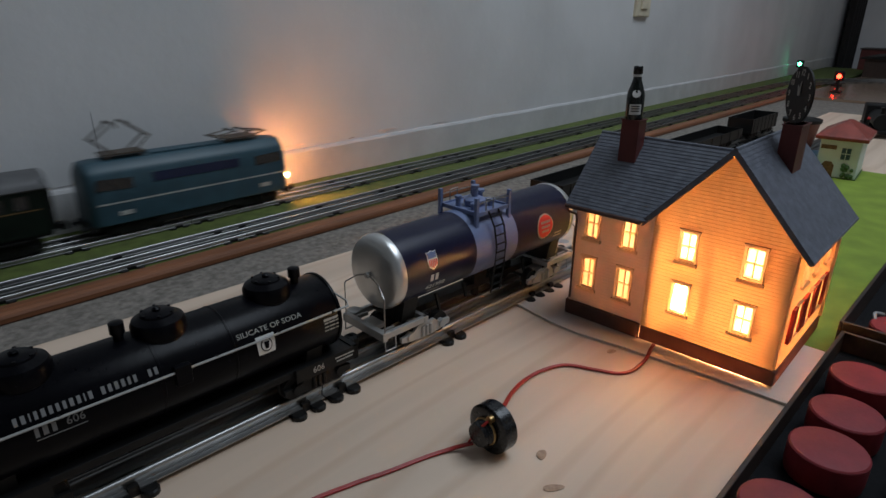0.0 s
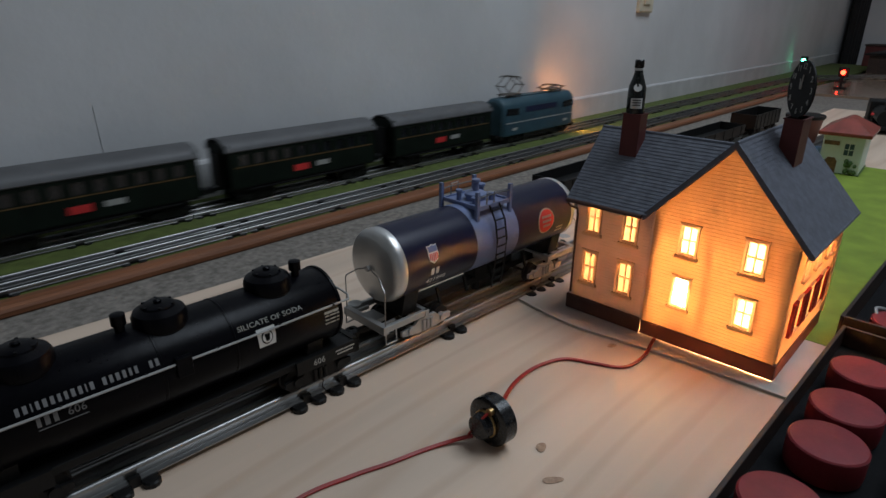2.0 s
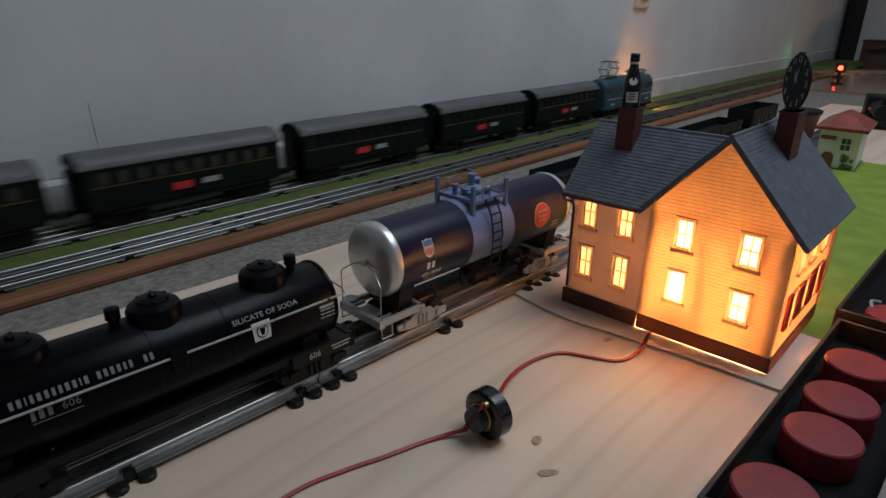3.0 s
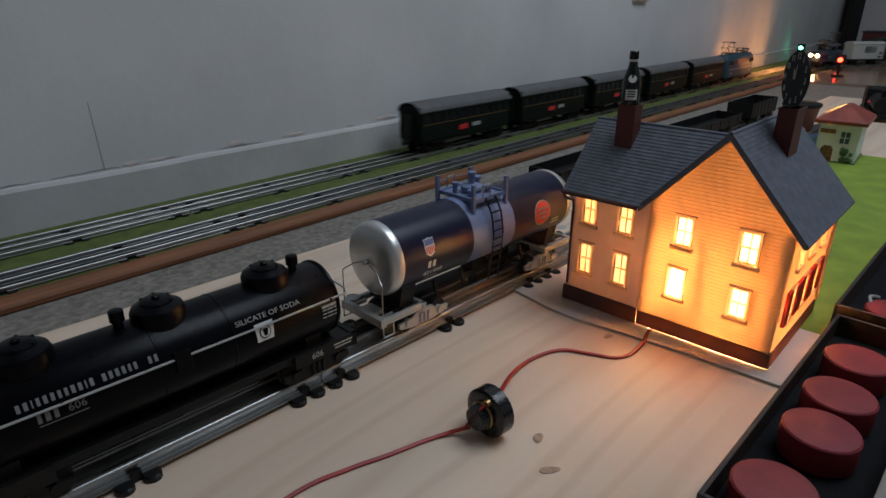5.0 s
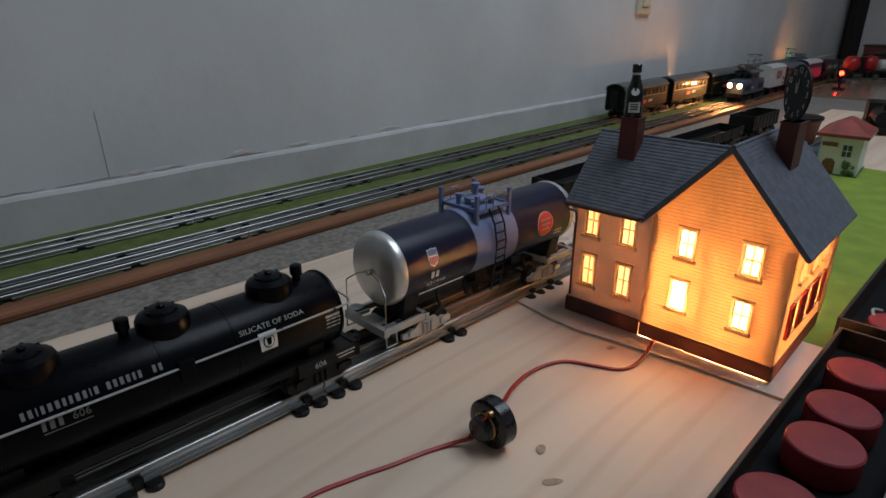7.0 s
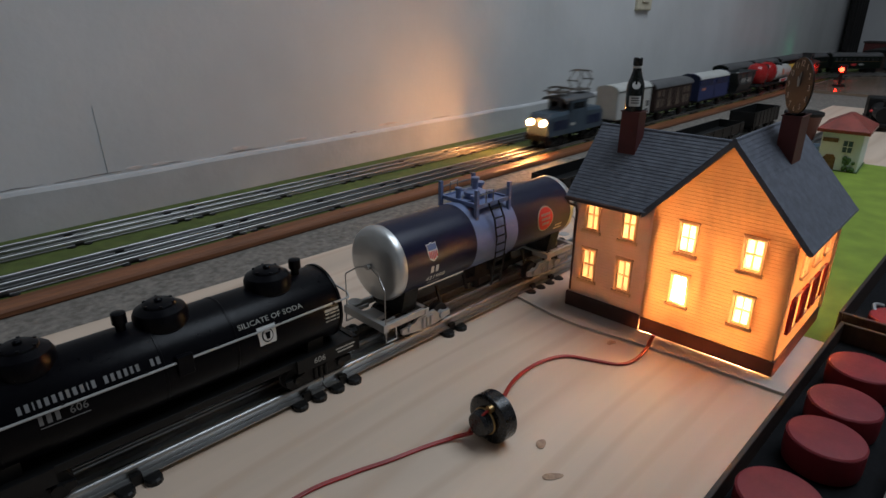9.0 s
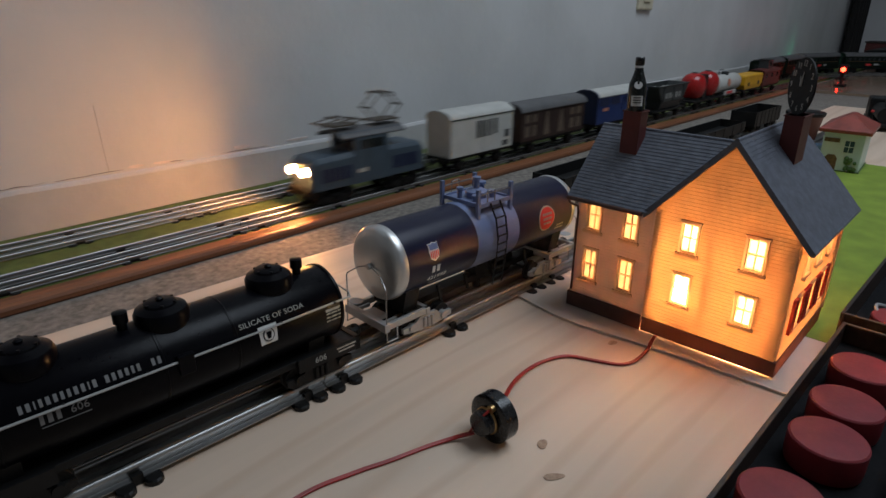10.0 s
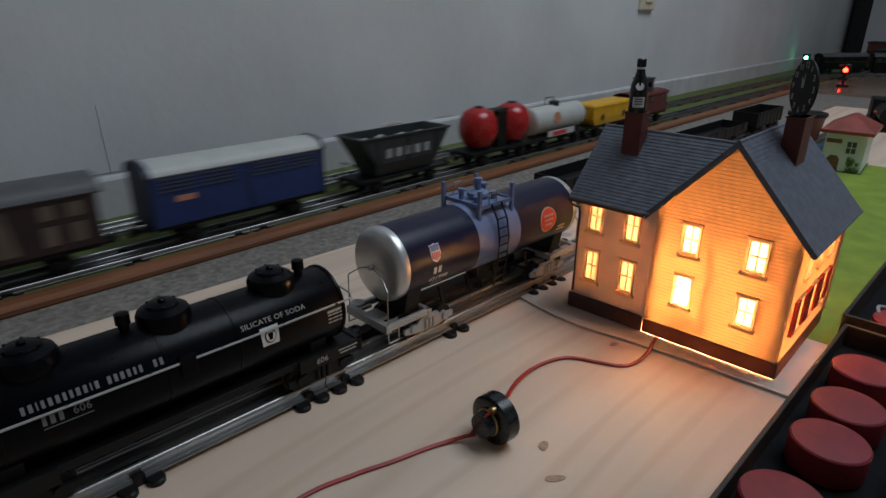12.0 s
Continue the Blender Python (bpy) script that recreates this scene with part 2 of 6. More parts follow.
# ---- mesh tools ----
class Shape:
    """A bmesh with a few solid builders."""

    def __init__(self):
        self.bm = bmesh.new()

    def box(self, x0, x1, y0, y1, z0, z1, m=None):
        vs = [self.bm.verts.new((x, y, z)) for x in (x0, x1) for y in (y0, y1) for z in (z0, z1)]
        for f in ((0, 1, 3, 2), (4, 6, 7, 5), (0, 4, 5, 1), (2, 3, 7, 6), (0, 2, 6, 4), (1, 5, 7, 3)):
            self.bm.faces.new([vs[i] for i in f])
        if m is not None:
            for v in vs:
                v.co = m @ v.co
        return self

    def rod(self, p, q, r, r2=None, seg=12, caps=True):
        p, q = Vector(p), Vector(q)
        r2 = r if r2 is None else r2
        turn = (q - p).to_track_quat("Z", "Y").to_matrix()
        rings = []
        for c, rad in ((p, r), (q, r2)):
            rings.append([self.bm.verts.new(c + turn @ Vector((rad * math.cos(a), rad * math.sin(a), 0)))
                          for a in (2 * math.pi * k / seg for k in range(seg))])
        for k in range(seg):
            self.bm.faces.new((rings[0][k], rings[0][(k + 1) % seg], rings[1][(k + 1) % seg], rings[1][k]))
        if caps:
            self.bm.faces.new(rings[0][::-1])
            self.bm.faces.new(rings[1])
        return self

    def lathe(self, profile, base=(0, 0, 0), axis="Z", seg=32):
        """profile: (radius, height) pairs along the axis; the ends close."""
        base = Vector(base)
        rings = []
        for r, h in profile:
            ring = []
            for k in range(seg):
                a = 2 * math.pi * k / seg
                c, s = max(r, 1e-5) * math.cos(a), max(r, 1e-5) * math.sin(a)
                ring.append(self.bm.verts.new(base + Vector({"Z": (c, s, h), "X": (h, c, s), "Y": (s, h, c)}[axis])))
            rings.append(ring)
        for a, b in zip(rings, rings[1:]):
            for k in range(seg):
                self.bm.faces.new((a[k], a[(k + 1) % seg], b[(k + 1) % seg], b[k]))
        self.bm.faces.new(rings[0][::-1])
        self.bm.faces.new(rings[-1])
        return self

    def prism(self, poly, a, b, axis="X"):
        """A polygon in the plane across the axis, drawn out from a to b."""
        def put(h, u, v):
            return {"X": (h, u, v), "Y": (u, h, v), "Z": (u, v, h)}[axis]
        lo = [self.bm.verts.new(put(a, u, v)) for u, v in poly]
        hi = [self.bm.verts.new(put(b, u, v)) for u, v in poly]
        n = len(poly)
        for k in range(n):
            self.bm.faces.new((lo[k], lo[(k + 1) % n], hi[(k + 1) % n], hi[k]))
        self.bm.faces.new(lo[::-1])
        self.bm.faces.new(hi)
        return self

    def loft(self, rings):
        """Closed rings of equal count, joined one to the next and capped."""
        made = [[self.bm.verts.new(p) for p in ring] for ring in rings]
        n = len(rings[0])
        for a, b in zip(made, made[1:]):
            for k in range(n):
                self.bm.faces.new((a[k], a[(k + 1) % n], b[(k + 1) % n], b[k]))
        self.bm.faces.new(made[0][::-1])
        self.bm.faces.new(made[-1])
        return self

    def tube(self, pts, r, seg=8):
        pts = [Vector(p) for p in pts]
        rings = []
        for k, p in enumerate(pts):
            d = (pts[min(k + 1, len(pts) - 1)] - pts[max(k - 1, 0)]).normalized()
            side = d.cross(Vector((0, 0, 1)))
            side = side.normalized() if side.length > 1e-4 else Vector((1, 0, 0))
            up = side.cross(d)
            rings.append([p + r * (side * math.cos(a) + up * math.sin(a)) for a in (2 * math.pi * j / seg for j in range(seg))])
        return self.loft(rings)

    def ball(self, c, r, seg=16):
        n = seg // 2
        prof = [(r * math.sin(math.pi * k / n), -r * math.cos(math.pi * k / n)) for k in range(n + 1)]
        return self.lathe(prof, c, "Z", seg)


def thing(name, m, label, category, group="", kind=""):
    ob = new(name)
    ob.empty_display_size = 0.02
    ob.matrix_basis = m
    return tagged(ob, label, category, group, kind)


def finish(shape, name, mat, smooth):
    bmesh.ops.recalc_face_normals(shape.bm, faces=shape.bm.faces)
    me = bpy.data.meshes.new(name)
    shape.bm.to_mesh(me)
    shape.bm.free()
    me.materials.append(mat)
    if smooth:
        me.shade_smooth()
        me.set_sharp_from_angle(angle=radians(38))
    return me


def part(name, shape, mat, parent, label="", smooth=False, bevel=0.0, kind=""):
    ob = new(name, finish(shape, name, mat, smooth))
    ob.parent = parent
    if bevel:
        mod = ob.modifiers.new("bevel", "BEVEL")
        mod.width, mod.segments, mod.limit_method = bevel, 2, "ANGLE"
    if label or kind:
        tagged(ob, label, "", "", kind)
    return ob


def structure(name, shape, mat, label, category, bevel=0.0, kind="structure"):
    ob = new(name, finish(shape, name, mat, False))
    if bevel:
        mod = ob.modifiers.new("bevel", "BEVEL")
        mod.width, mod.segments, mod.limit_method = bevel, 2, "ANGLE"
    return tagged(ob, label, category, "", kind)


def lettering(name, text, size, place, mat, parent, wide=1.0, thick=0.0001):
    """Writing with the built-in font, as a mesh; place(u, v, w) sets each point, u along the line from its middle, v up, w out."""
    cu = bpy.data.curves.new(name, "FONT")
    cu.body, cu.size, cu.align_x, cu.align_y, cu.extrude, cu.resolution_u = text, size, "CENTER", "CENTER", thick, 2
    tmp = bpy.data.objects.new("tmp_text", cu)
    scene.collection.objects.link(tmp)
    me = bpy.data.meshes.new_from_object(tmp.evaluated_get(bpy.context.evaluated_depsgraph_get()))
    bpy.data.objects.remove(tmp)
    for v in me.vertices:
        v.co = Vector(place(v.co.x * wide, v.co.y, v.co.z))
    me.materials.clear()
    me.materials.append(mat)
    ob = new(name, me)
    ob.parent = parent
    return ob


def bars(name, widths, height, place, mat, parent, gap=0.35, thick=0.0002):
    """Writing that stays unreadable: one upright bar a letter."""
    total = sum(widths) + gap * height * (len(widths) - 1)
    s, u = Shape(), -total / 2
    for w in widths:
        if w > 0:
            corners = [place(a, b, c) for a in (u, u + w) for b in (-height / 2, height / 2) for c in (0.00005, thick)]
            vs = [s.bm.verts.new(c) for c in corners]
            for f in ((0, 1, 3, 2), (4, 6, 7, 5), (0, 4, 5, 1), (2, 3, 7, 6), (0, 2, 6, 4), (1, 5, 7, 3)):
                s.bm.faces.new([vs[i] for i in f])
        u += abs(w) + gap * height
    return part(name, s, mat, parent, kind="stuff")


# ---- room ----
s = Shape().box(-2.6, 4.6, -2.6, 0.85, -0.80, -0.75)
structure("floor", s, BOXGREY, "dark grey floor under the layout table", "floor")
def wall_y(x):
    """The back wall runs slightly askew to the tracks."""
    return 0.633 + 0.02 * (x + 0.2)


s = Shape().prism([(-2.6, wall_y(-2.6)), (4.6, wall_y(4.6)), (4.6, 0.85), (-2.6, 0.85)], -0.75, 2.2, "Z")
wall_north = structure("wall_north", s, PLASTER, "uneven grey-white plastered wall behind the tracks", "wall")
s = Shape()
rng = random.Random(11)
rings = []
for k in range(90):
    x = -2.6 + 6.65 * k / 89
    w, a, b = wall_y(x), rng.uniform(-0.0008, 0.0008), rng.uniform(-0.0006, 0.0006)
    rings.append([(x, w + 0.003, -0.005), (x, w - 0.0055, -0.005), (x, w - 0.0060 + b, 0.0485 + a), (x, w - 0.0035 + b, 0.0525 + a), (x, w + 0.003, 0.0545 + a)])
s.loft(rings)
structure("baseboard", s, PLASTER_LOW, "rough plaster ledge along the foot of the wall", "baseboard")
s = Shape().box(4.3, 4.6, -2.6, wall_y(4.3), -0.75, 2.2)
structure("wall_east", s, PLASTER, "plain grey wall at the far end", "wall")
s = Shape().box(-2.75, -2.6, -2.6, 0.85, -0.75, 2.2)
structure("wall_west", s, PLASTER, "plain grey wall", "wall")
s = Shape().box(-2.6, 4.6, -2.75, -2.6, -0.75, 2.2)
structure("wall_south", s, PLASTER, "plain grey wall", "wall")
# Unseen ceiling; its opening is added to let the overhead lamp through.
s = Shape()
for b in ((-2.75, 0.05, -2.75, 0.85), (1.55, 4.6, -2.75, 0.85), (0.05, 1.55, -2.75, -1.25), (0.05, 1.55, 0.05, 0.85)):
    s.box(b[0], b[1], b[2], b[3], 2.2, 2.3)
structure("ceiling", s, CEILING, "unseen white ceiling with an added opening for the overhead lamp", "ceiling")
s = Shape()
for k in range(9):
    s.rod((4.02 + 0.03 * k, 0.67 - 0.012 * (k % 2), -0.2), (4.02 + 0.03 * k, 0.67 - 0.012 * (k % 2), 1.9), 0.02, seg=10)
structure("curtain", s, DARK_WALL, "dark hanging curtain in the far corner", "curtain", kind="structure")
s = Shape().prism([(-0.1830, 0.056), (-0.1821, 0.056), (-0.1860, 0.140), (-0.1863, 0.140)], wall_y(-0.183) - 0.0008, wall_y(-0.183) + 0.002, "Y")
structure("trim", s, SEAM, "thin vertical seam in the wall plaster", "seam")

CRACK = material("dark_plaster_crack", (0.20, 0.19, 0.185), 0.9, vary=0.3)
FILLER = material("pinkish_filler", (0.66, 0.58, 0.55), 0.9, vary=0.12, scale=60, bump=0.4, bump_scale=300)
rng = random.Random(21)
for x0, x1 in ((-0.36, -0.255), (-0.245, -0.165), (-0.110, -0.085), (-0.030, 0.045), (0.210, 0.225), (0.42, 0.47)):
    n = max(4, int((x1 - x0) / 0.008))
    rings = []
    for k in range(n + 1):
        x = x0 + (x1 - x0) * k / n
        z, h = 0.0560 + rng.uniform(-0.0006, 0.0006), 0.0005 * math.sin(math.pi * (k + 0.3) / (n + 0.6)) * rng.uniform(0.6, 1.5) + 0.00005
        rings.append([(x, wall_y(x) - 0.0004, z - h), (x, wall_y(x) - 0.0004, z + h), (x, wall_y(x) + 0.001, z + h), (x, wall_y(x) + 0.001, z - h)])
    part("crack", Shape().loft(rings), CRACK, wall_north)
for cx, cz, ra, rb in ((0.003, 0.0610, 0.012, 0.0034), (-0.150, 0.0580, 0.010, 0.0022), (-0.115, 0.0575, 0.014, 0.0018), (0.10, 0.0590, 0.020, 0.0020), (0.30, 0.0600, 0.024, 0.0022)):
    ring = []
    for k in range(20):
        a = 2 * math.pi * k / 20
        w = rng.uniform(0.75, 1.15)
        ring.append((cx + ra * w * math.cos(a), cz + rb * w * math.sin(a)))
    part("filler_patch", Shape().prism(ring, wall_y(cx) - 0.0010, wall_y(cx) + 0.002, "Y"), FILLER, wall_north)

# wall socket plate
outlet = thing("wall_socket", pose(1.285, wall_y(1.285), 0.299), "ivory plastic wall socket on the grey wall", "socket")
part("plate", Shape().box(-0.043, 0.043, -0.010, 0.004, -0.04, 0.06), OUTLET, outlet, bevel=0.004)
part("switch", Shape().box(-0.02, 0.02, -0.014, -0.009, -0.02, 0.04), OUTLET, outlet, bevel=0.002)

# ---- layout table ----
FELT = -0.0100
s = Shape().box(-2.3, 3.9, -1.0, 0.585, -0.06, FELT)
structure("table", s, TABLE, "grey speckled felt layer on the layout table", "table")
for lx in (-2.2, 0.8, 3.8):
    for ly in (-0.92, 0.54):
        s = Shape().box(lx - 0.04, lx + 0.04, ly - 0.04, ly + 0.04, -0.75, -0.06)
        structure("table_leg", s, BOXGREY, "square wooden leg of the layout table", "table leg")
s = Shape().prism([(-2.3, 0.4500), (3.9, 0.4500), (3.9, wall_y(3.9) - 0.001), (-2.3, wall_y(-2.3) - 0.001)], -0.0500, 0.0, "Z")
structure("back_board", s, GREEN, "board with moss-green painted top along the wall", "board")
s = Shape().prism([(0.4496, FELT + 0.0002), (0.4300, FELT + 0.0002), (0.4285, -0.0080), (0.4285, -0.0040), (0.4300, -0.0012), (0.4335, 0.0003), (0.4496, 0.0006)], -2.3, 2.3)
structure("board_edging", s, EDGE_WOOD, "brown varnished wooden edging of the back board", "edging")
s = Shape().prism([(2.1, 0.4190), (2.1, -0.95), (3.88, -0.95), (3.88, 0.4190)], FELT + 0.0002, -0.001, "Z")
structure("far_board", s, BOARD_FAR, "brown board at the far end of the layout", "board")
s = Shape().box(-2.3, 2.0995, -0.95, -0.36, FELT + 0.0002, -0.001)
structure("return_board", s, BOARD_FAR, "brown board under the return tracks", "board")
s = Shape().prism([(-1.3, 0.385), (-1.3, -0.32), (1.7, -0.32), (1.7, 0.222), (0.235, 0.228), (0.17, 0.330), (-0.02, 0.335), (-0.345, 0.349)], FELT + 0.0002, 0.0, "Z")
pine = structure("pine_board", s, PINE, "pale planed pine board with small knots", "board", bevel=0.0008)
for kx, ky, ra, rb, turn in ((-0.174, -0.022, 0.0046, 0.0030, 20), (-0.193, -0.043, 0.0064, 0.0026, -38), (-0.031, 0.008, 0.0042, 0.0026, -20)):
    m = pose(kx, ky, 0.0002, 0, 0, turn)
    ring = []
    for k in range(18):
        a = 2 * math.pi * k / 18
        w = 1 + 0.07 * math.sin(3 * a + kx * 90)
        ring.append(m @ Vector((ra * w * math.cos(a), rb * w * math.sin(a), 0)))
    part("knot", Shape().loft([ring, [p + Vector((0, 0, 0.0003)) for p in ring]]), KNOT, pine)
s = Shape().box(0.088, 0.86, -0.31, 0.095, 0.0003, 0.0018)
structure("lawn", s, LAWN, "bright green grass mat behind the house", "mat")
s = Shape().prism([(-0.0170, 0.1130), (-0.0250, 0.0700), (-0.0265, 0.0420), (-0.0215, 0.0050), (-0.0165, -0.0500), (-0.0135, -0.1205), (0.086, -0.1205), (0.086, 0.1130)], 0.0004, 0.0024, "Z")
card = structure("base_card", s, CARD, "pale grey card sheet under the model house", "card")


# ---- tracks ----
RAIL_TOP = 0.0125
SECTION = 0.254


LOW_TOP = 0.0068
LOW_GAUGE = 0.0195
LOW_SECTION = 0.267


def low_rail_profile():
    """The older, flatter rail of the wall tracks: a folded tin head on a narrow foot."""
    head = [(0.0014 * math.cos(a), LOW_TOP - 0.0014 + 0.0014 * math.sin(a)) for a in (math.pi * k / 6 for k in range(-1, 8))]
    return head + [(-0.0006, 0.0042), (-0.0006, 0.0022), (-0.0020, 0.0018), (-0.0020, 0.0014), (0.0020, 0.0014), (0.0020, 0.0018), (0.0006, 0.0022), (0.0006, 0.0042)]


def low_tie_shape(length=0.052, width=0.026):
    """A flat pressed tin tie: a thin plate with turned-down rounded ends and rail clips."""
    s = Shape()
    s.box(-width / 2, width / 2, -length / 2 + 0.005, length / 2 - 0.005, 0.0001, 0.0014)
    for sy in (-1, 1):
        for sx in (-1, 1):
            c = (sx * (width / 2 - 0.0048), sy * (length / 2 - 0.0055), 0)
            s.lathe([(0.0054, 0.0), (0.0054, 0.0011), (0.0044, 0.0017), (0.0, 0.0018)], c, "Z", 10)
        s.box(-0.0045, 0.0045, sy * LOW_GAUGE - 0.0032, sy * LOW_GAUGE + 0.0032, 0.0014, 0.0032)
    return s


def rail_profile():
    """A tubular rail: round head on a thin web with a broad foot."""
    head = [(0.0020 * math.cos(a), RAIL_TOP - 0.0020 + 0.0020 * math.sin(a)) for a in (math.pi * k / 8 for k in range(-1, 10))]
    return head + [(-0.0007, 0.0075), (-0.0007, 0.0048), (-0.0044, 0.0043), (-0.0044, 0.0036), (0.0044, 0.0036), (0.0044, 0.0043), (0.0007, 0.0048), (0.0007, 0.0075)]


def tie_shape(length=0.060, width=0.024):
    """A pressed steel tie: a channel with two rounded lobes at either end."""
    s = Shape()
    s.box(-width / 2, width / 2, -length / 2 + 0.008, length / 2 - 0.008, 0.0002, 0.0036)
    for sy in (-1, 1):
        for sx in (-1, 1):
            c = (sx * (width / 2 - 0.0045), sy * (length / 2 - 0.0055), 0)
            s.lathe([(0.0052, 0.0), (0.0052, 0.0026), (0.0042, 0.0036), (0.0, 0.0038)], c, "Z", 12)
            s.box(c[0] - 0.0045, c[0] + 0.0045, min(c[1], c[1] - sy * 0.012), max(c[1], c[1] - sy * 0.012), 0.0, 0.0034)
        s.box(-0.003, 0.003, sy * 0.0205 - 0.0016, sy * 0.0205 + 0.0016, 0.0036, 0.0068)
    return s


rail_mesh = finish(Shape().prism(rail_profile(), -SECTION / 2 + 0.0004, SECTION / 2 - 0.0004), "rail", RAIL, True)
tie_mesh = finish(tie_shape(), "tie", TIE, False)


def track_section(label):
    t = thing("track_section", pose(0, 0, 0), label, "track", "straight track sections")
    for y in (-0.0175, 0.0, 0.0175):
        r = new("rail", rail_mesh)
        r.parent, r.location = t, (0, y, 0)
    for x in (-SECTION / 2 + 0.0150, 0.0, SECTION / 2 - 0.0150):
        r = new("tie", tie_mesh)
        r.parent, r.location = t, (x, 0, 0)
    return t


low_rail_mesh = finish(Shape().prism(low_rail_profile(), -LOW_SECTION / 2 + 0.0004, LOW_SECTION / 2 - 0.0004), "rail", RAIL, True)
low_tie_mesh = finish(low_tie_shape(), "tie", TIE, False)


def low_section(label):
    t = thing("track_section", pose(0, 0, 0), label, "track", "straight track sections")
    for y in (-LOW_GAUGE, 0.0, LOW_GAUGE):
        r = new("rail", low_rail_mesh)
        r.parent, r.location = t, (0, y, 0)
    for x in (-LOW_SECTION / 2 + 0.0165, 0.0, LOW_SECTION / 2 - 0.0165):
        r = new("tie", low_tie_mesh)
        r.parent, r.location = t, (x, 0, 0)
    return t


def curved_section(radius, angle):
    t = thing("curved_track", pose(0, 0, 0), "curved three-rail tinplate track with black ties", "track", "curved track sections")
    for off in (-LOW_GAUGE, 0.0, LOW_GAUGE):
        rings = [[(math.sin(a) * (radius + off + u), math.cos(a) * (radius + off + u), v) for u, v in low_rail_profile()]
                 for a in (angle * k / 8 for k in range(9))]
        part("rail", Shape().loft(rings), RAIL, t, smooth=True)
    for f in (0.12, 0.5, 0.88):
        r = new("tie", low_tie_mesh)
        r.parent = t
        r.matrix_basis = pose(math.sin(angle * f) * radius, math.cos(angle * f) * radius, 0, 0, 0, -math.degrees(angle * f))
    return t


Y1, Y2 = 0.4760, 0.5715
CURVE_X, CURVE_Y = 2.573, -0.06
s = Shape().box(-2.3, CURVE_X, Y1 - 0.0185, Y1 + 0.0185, -0.0003, 0.0001)
structure("roadbed", s, ROADBED, "dark grey paper roadbed between the rails", "roadbed")
first = track_section("straight three-rail tinplate track with black steel ties")
low = low_section("flat three-rail tinplate track with black steel ties")
low.matrix_basis = pose(CURVE_X - LOW_SECTION / 2, Y1, 0)
for k in range(1, 18):
    copy_thing(low, pose(CURVE_X - LOW_SECTION * (k + 0.5), Y1, 0))
for k in range(18):
    copy_thing(low, pose(CURVE_X - 0.022 - LOW_SECTION * (k + 0.5), Y2, 0))
for yy in (Y1, Y2):
    for k in range(14):
        copy_thing(low, pose(CURVE_X - LOW_SECTION * (k + 0.5), 2 * CURVE_Y - yy, -0.0008))
    c = curved_section(yy - CURVE_Y, math.pi / 8)
    c.matrix_basis = pose(CURVE_X, CURVE_Y, -0.0008)
    for k in range(1, 8):
        copy_thing(c, pose(CURVE_X, CURVE_Y, -0.0008, 0, 0, -22.5 * k))
FRONT_TURN = -1.7
FRONT = pose(-0.232, 0.1400, 0, 0, 0, FRONT_TURN)
first.matrix_basis = FRONT @ pose(-SECTION * 3.5, 0, 0)
tagged(first, "straight three-rail tinplate track lying on the pine board", "track", "front track sections")
for k in range(-3, 6):
    tagged(copy_thing(first, FRONT @ pose(SECTION * (k + 0.5), 0, 0)), "straight three-rail tinplate track lying on the pine board", "track", "front track sections")
for k in range(4):
    tagged(copy_thing(first, pose(0.36 + SECTION * k, 0.272, FELT + 0.0003, 0, 0, -1.0)), "straight three-rail siding track on the felt", "track", "siding track sections")


# ---- the lit model house ----
def panel(s, u0, u1, v0, v1, holes, put, a, b):
    """A wall of thickness a to b with rectangular holes, in one skin; put(h, u, v) sets a point."""
    us = sorted({u0, u1, *[h[0] for h in holes], *[h[1] for h in holes]})
    vs = sorted({v0, v1, *[h[2] for h in holes], *[h[3] for h in holes]})
    kept = set()
    for i in range(len(us) - 1):
        for j in range(len(vs) - 1):
            mu, mv = (us[i] + us[i + 1]) / 2, (vs[j] + vs[j + 1]) / 2
            if not any(h[0] < mu < h[1] and h[2] < mv < h[3] for h in holes):
                kept.add((i, j))
    made = {}

    def vert(k, i, j):
        if (k, i, j) not in made:
            made[k, i, j] = s.bm.verts.new(put((a, b)[k], us[i], vs[j]))
        return made[k, i, j]
    for i, j in kept:
        ring = ((i, j), (i + 1, j), (i + 1, j + 1), (i, j + 1))
        s.bm.faces.new([vert(0, *c) for c in ring])
        s.bm.faces.new([vert(1, *c) for c in ring[::-1]])
        for n, (di, dj) in enumerate(((0, -1), (1, 0), (0, 1), (-1, 0))):
            if (i + di, j + dj) not in kept:
                c, d = ring[n], ring[(n + 1) % 4]
                s.bm.faces.new((vert(0, *c), vert(1, *c), vert(1, *d), vert(0, *d)))
    return s


def across_x(x0):
    return lambda h, u, v: (x0 + h, u, v)


def across_y(y0):
    return lambda h, u, v: (u, y0 + h, v)


